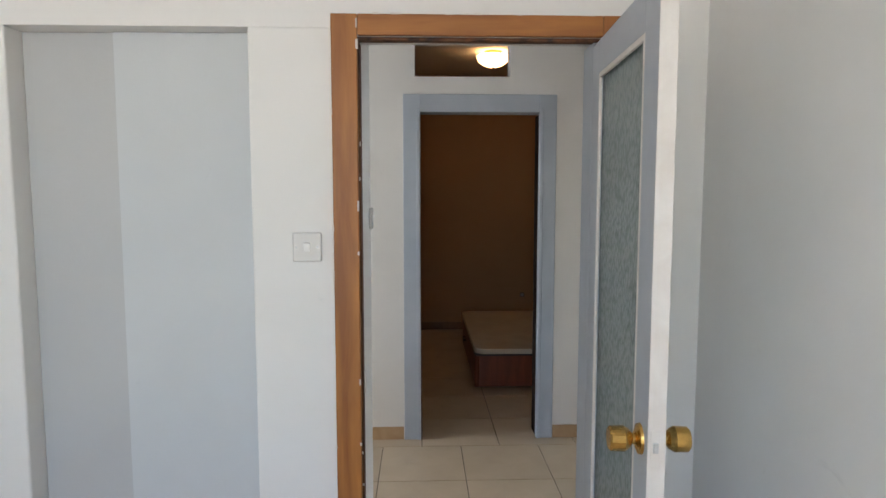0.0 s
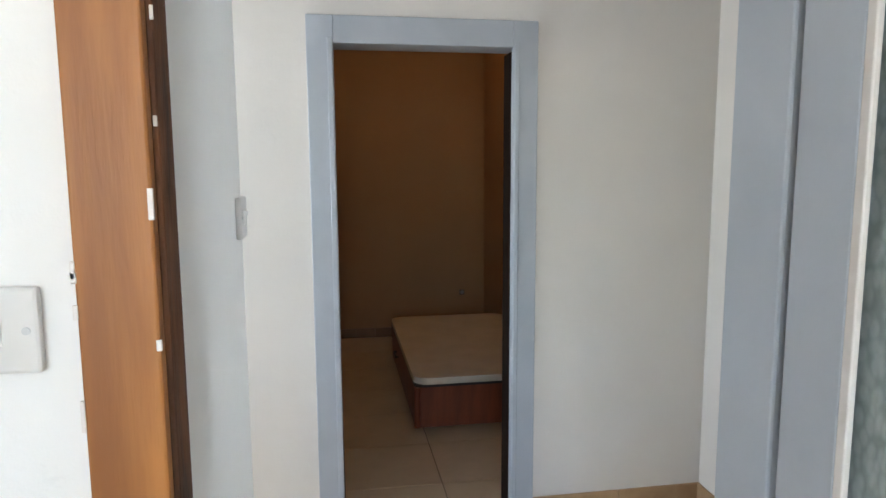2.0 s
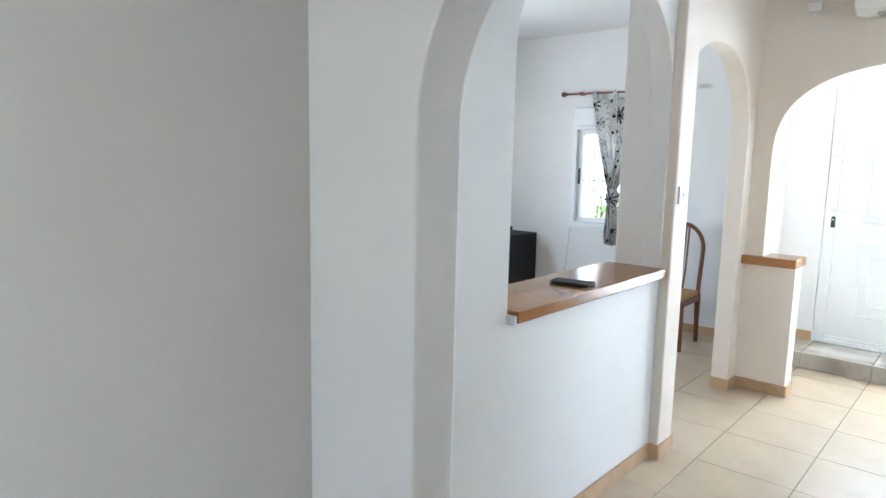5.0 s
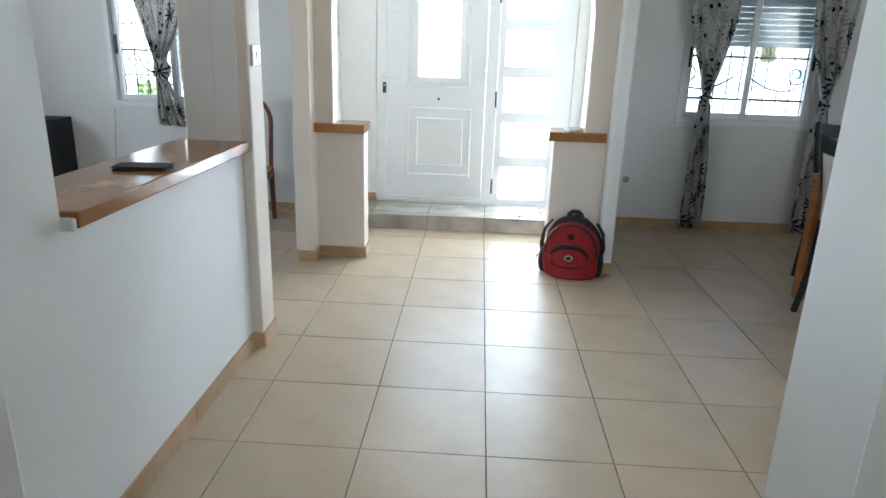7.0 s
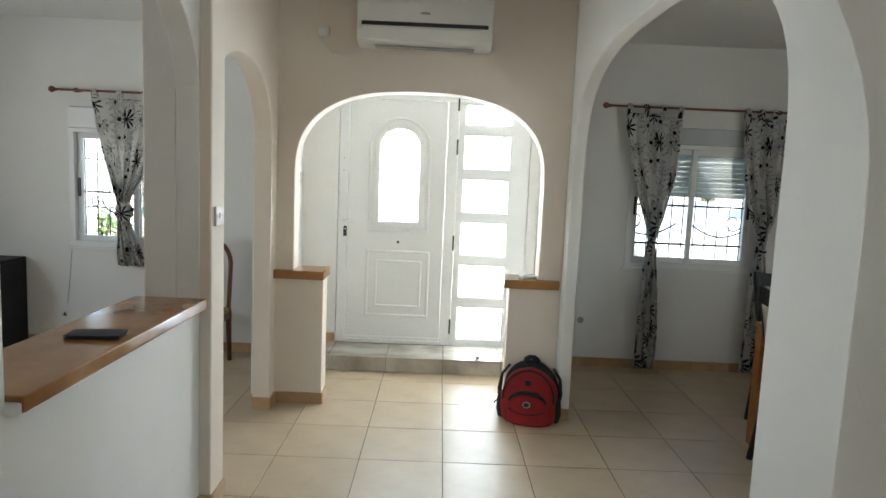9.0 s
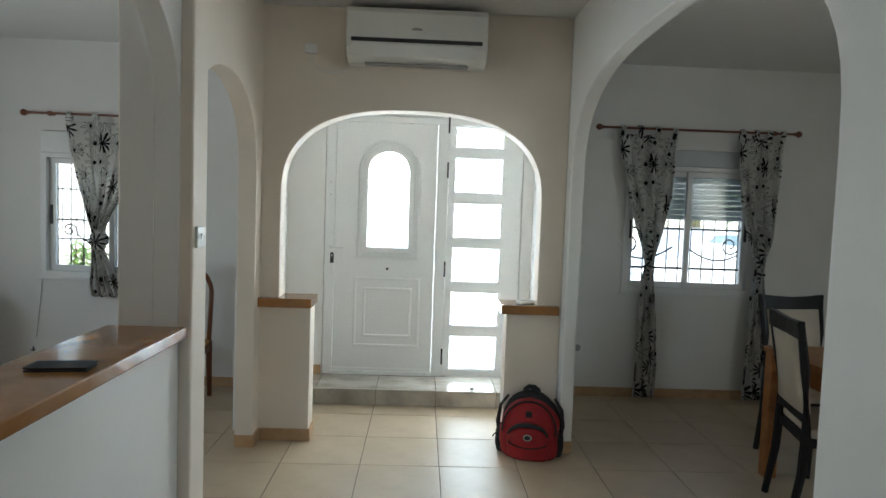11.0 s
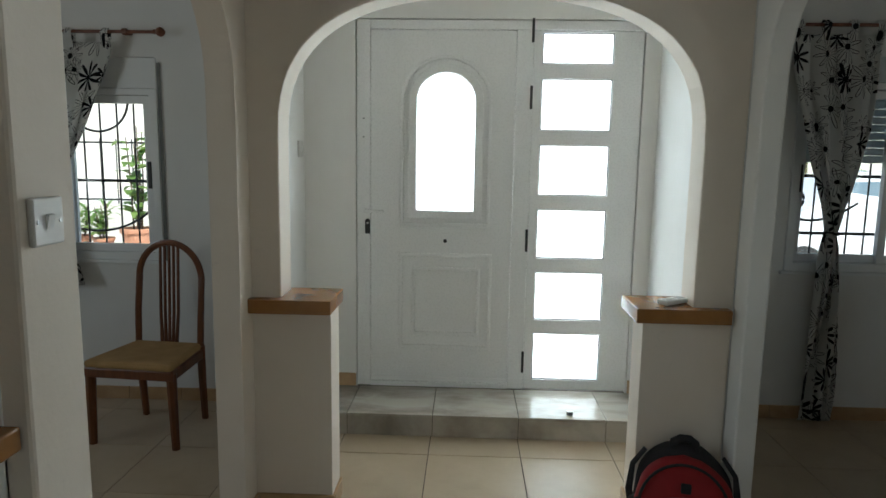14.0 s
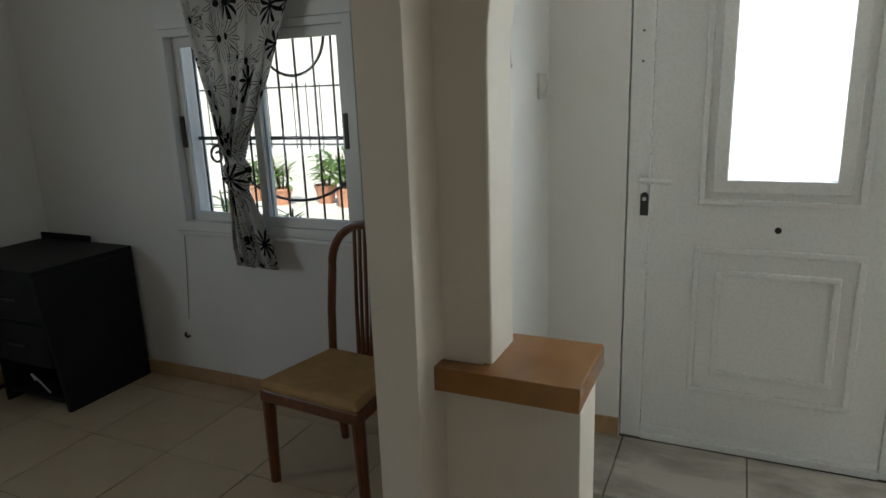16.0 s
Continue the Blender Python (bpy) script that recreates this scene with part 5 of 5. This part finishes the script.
def potted_plant(m, pot_r, pot_h, height, leaves, spread, width, seed, label):
    t = thing("potted_plant", m, label, "potted plant", "potted plants by the house")
    rnd = random.Random(seed)
    part("pot", lathe([(pot_r * 0.7, 0), (pot_r * 0.95, pot_h * 0.85), (pot_r * 1.05, pot_h * 0.86), (pot_r * 1.05, pot_h), (pot_r * 0.9, pot_h), (pot_r * 0.85, pot_h * 0.9)]), TERRACOTTA, t, "terracotta flower pot")
    stems = bmesh.new()
    bm = bmesh.new()
    for s in range(5):
        a = rnd.uniform(0, 6.28)
        top = Vector((math.cos(a) * spread * 0.35, math.sin(a) * spread * 0.35, pot_h + height * rnd.uniform(0.55, 0.95)))
        foot = Vector((math.cos(a) * pot_r * 0.3, math.sin(a) * pot_r * 0.3, pot_h * 0.85))
        tube([foot, foot.lerp(top, 0.5) + Vector((0.01, 0.01, 0)), top], [0.012, 0.009, 0.005], stems, 6)
        for k in range(leaves):
            p = foot.lerp(top, 0.15 + 0.85 * k / leaves)
            b = rnd.uniform(0, 6.28)
            r = spread * rnd.uniform(0.5, 1.0)
            leaf_blade(bm, p, p + Vector((math.cos(b) * r, math.sin(b) * r, rnd.uniform(0.0, 0.6) * r)), width * rnd.uniform(0.7, 1.2), rnd.uniform(0.01, 0.06))
    part("stems", stems, BARK, t)
    part("leaves", bm, LEAF, t, "green leaves")
    return t


G = -0.12
potted_plant(pose(-3.86, 6.6, G + 0.42), 0.17, 0.32, 1.15, 12, 0.30, 0.05, 3, "rubber plant with broad leaves in a terracotta pot")
potted_plant(pose(-4.27, 6.65, G + 0.42), 0.11, 0.20, 0.40, 14, 0.22, 0.022, 5, "small green plant in a terracotta pot")
potted_plant(pose(-4.62, 6.8, G + 0.42), 0.12, 0.20, 0.42, 14, 0.24, 0.026, 6, "small green plant in a terracotta pot")
potted_plant(pose(-5.05, 6.6, G + 0.42), 0.11, 0.18, 0.36, 14, 0.26, 0.016, 7, "small green plant in a terracotta pot")
potted_plant(pose(-5.5, 6.75, G + 0.42), 0.10, 0.18, 0.32, 12, 0.22, 0.024, 8, "small green plant in a terracotta pot")
potted_plant(pose(-3.75, 4.45, G), 0.16, 0.26, 0.75, 16, 0.34, 0.014, 9, "spiky grass-like plant in a pot near the window")
potted_plant(pose(-3.25, 4.25, G), 0.15, 0.24, 0.7, 16, 0.32, 0.014, 10, "spiky grass-like plant in a pot near the window")
structure("plant_bench", box((-6.2, 6.3, G), (-3.4, 7.1, G + 0.42), bevel=0.01), GARDENWALL, "low pale rendered plinth for flower pots", "plinth")


def car(m, paint, label):
    """Local x runs along the car."""
    t = thing("parked_car", m, label, "car", "cars parked in the street")
    bm = bmesh.new()
    outline = [(-2.05, 0.28), (-2.1, 0.55), (-2.0, 0.82), (-1.75, 0.92), (-1.25, 1.02), (-0.75, 1.38), (0.5, 1.42), (1.25, 1.12), (1.7, 0.92), (2.02, 0.78), (2.08, 0.5), (2.0, 0.28)]
    rows = []
    for y, s in ((-0.84, 0.93), (-0.80, 1.0), (-0.4, 1.02), (0.4, 1.02), (0.80, 1.0), (0.84, 0.93)):
        rows.append([bm.verts.new((x, y * (0.86 if z > 1.05 else 1), 0.28 + (z - 0.28) * s)) for x, z in outline])
    for A, B in zip(rows, rows[1:]):
        for k in range(len(outline)):
            bm.faces.new((A[k], A[(k + 1) % len(outline)], B[(k + 1) % len(outline)], B[k]))
    bm.faces.new(rows[0])
    bm.faces.new(rows[-1])
    part("body", bm, paint, t, bevel=0.03)
    for y in (-0.745, 0.735):
        part("side_window", slab([[(-1.1, 1.04), (-0.7, 1.34), (0.42, 1.37), (1.0, 1.1)]], y, y + 0.012, "y"), CARGLASS, t)
    for x in (-1.3, 1.3):
        for y in (-0.86, 0.66):
            wl = part("wheel", lathe([(0.20, 0), (0.30, 0.0), (0.32, 0.05), (0.32, 0.15), (0.30, 0.2), (0.20, 0.2)], m=Matrix.Translation((x, y + 0.2, 0.32)) @ Euler((radians(90), 0, 0)).to_matrix().to_4x4()), RUBBER, t)
            part("rim", lathe([(0.20, -0.005), (0.19, 0.0), (0.05, 0.02), (0.03, 0.03)], m=Matrix.Translation((x, y + 0.2 if y > 0 else y, 0.32)) @ Euler((radians(90), 0, 0)).to_matrix().to_4x4()), STEEL, wl)
    for x in (-2.07, 2.02):
        for y in (-0.6, 0.6):
            part("headlight", box((x - 0.02, y - 0.14, 0.62), (x + 0.05, y + 0.14, 0.74), bevel=0.02), GREYPLASTIC, t)
    for y in (-0.85, 0.83):
        part("mirror", box((0.75, y - 0.09, 1.0), (0.9, y + 0.11, 1.12), bevel=0.03), paint, t)
    return t


car(pose(4.6, 8.2, G, 0, 0, 12), CARWHITE, "white saloon car parked outside the dining window")
car(pose(7.8, 12.5, G, 0, 0, 5), CARBLUE, "blue car parked across the street")


def palm(m):
    t = thing("palm_tree", m, "palm tree with long drooping green fronds", "tree")
    rnd = random.Random(11)
    part("trunk", tube([(0, 0, 0), (0.05, 0, 0.8), (0.02, 0.03, 1.7)], [0.2, 0.16, 0.13], seg=12), BARK, t)
    bm = bmesh.new()
    for k in range(26):
        a, up = rnd.uniform(0, 6.28), rnd.uniform(-0.1, 0.9)
        d = Vector((math.cos(a), math.sin(a), up)).normalized()
        side = d.cross(Vector((0, 0, 1))).normalized()
        for i in range(22):
            s = 0.15 + 1.25 * i / 22
            p = Vector((0.02, 0.03, 1.7)) + d * s + Vector((0, 0, -0.35 * s * s))
            for f in (-1, 1):
                leaf_blade(bm, p, p + side * f * 0.32 * math.sin(2.2 * s + 0.4) + d * 0.16, 0.011, 0.05, 3)
    part("crown", bm, LEAF, t)
    return t


palm(pose(5.2, 10.9, G))

# ---- floor tiles, last ----
floor = bpy.data.objects["floor"]
S = 0.45
tile_mesh = bpy.data.meshes.new("floor_tile")
bm = box((0.0021, 0.0021, -0.004), (S - 0.0021, S - 0.0021, 0.0))
top = [e for e in bm.edges if all(v.co.z > -0.001 for v in e.verts)]
bmesh.ops.bevel(bm, geom=top, offset=0.001, segments=1, affect="EDGES", profile=0.5)
bmesh.ops.delete(bm, geom=[f for f in bm.faces if all(v.co.z < -0.003 for v in f.verts)], context="FACES")
bm.to_mesh(tile_mesh)
bm.free()
tile_mesh.materials.append(TILE)
rest = bmesh.new()


def lone(x, y):
    """The stretch of floor along the walk."""
    hall = -1.4 < x < 1.0 and -3.3 < y < 3.0
    left = -3.7 < x <= -1.4 and 1.2 < y < 3.3
    right = 1.0 <= x < 3.0 and 0.3 < y < 3.3
    bed = -4.2 < x < -1.0 and -3.3 < y < -1.9
    return hall or left or right or bed


for i in range(-10, 10):
    for j in range(-12, 8):
        x, y = i * S, j * S
        if x < -1.3 and y < -1.7:
            y += 0.225
            if y > -1.6:
                box((x + 0.0021, y + 0.0021, -0.0038), (x + S - 0.0021, -1.3521, 0.0), rest)
                continue
        if x < -4.4 or x > 4.0:
            continue
        if y + S > FRONT + 0.2:
            box((x + 0.0021, y + 0.0021, -0.0038), (x + S - 0.0021, FRONT + 0.1, 0.0), rest)
            continue
        if lone(x + S / 2, y + S / 2):
            ob = new("floor_tile", tile_mesh)
            ob.location = (x, y, 0)
            ob.parent = floor
        else:
            box((x + 0.0021, y + 0.0021, -0.0038), (x + S - 0.0021, y + S - 0.0021, 0.0), rest)
tagged(part("far_floor_tiles", rest, TILE, floor), kind="stuff")
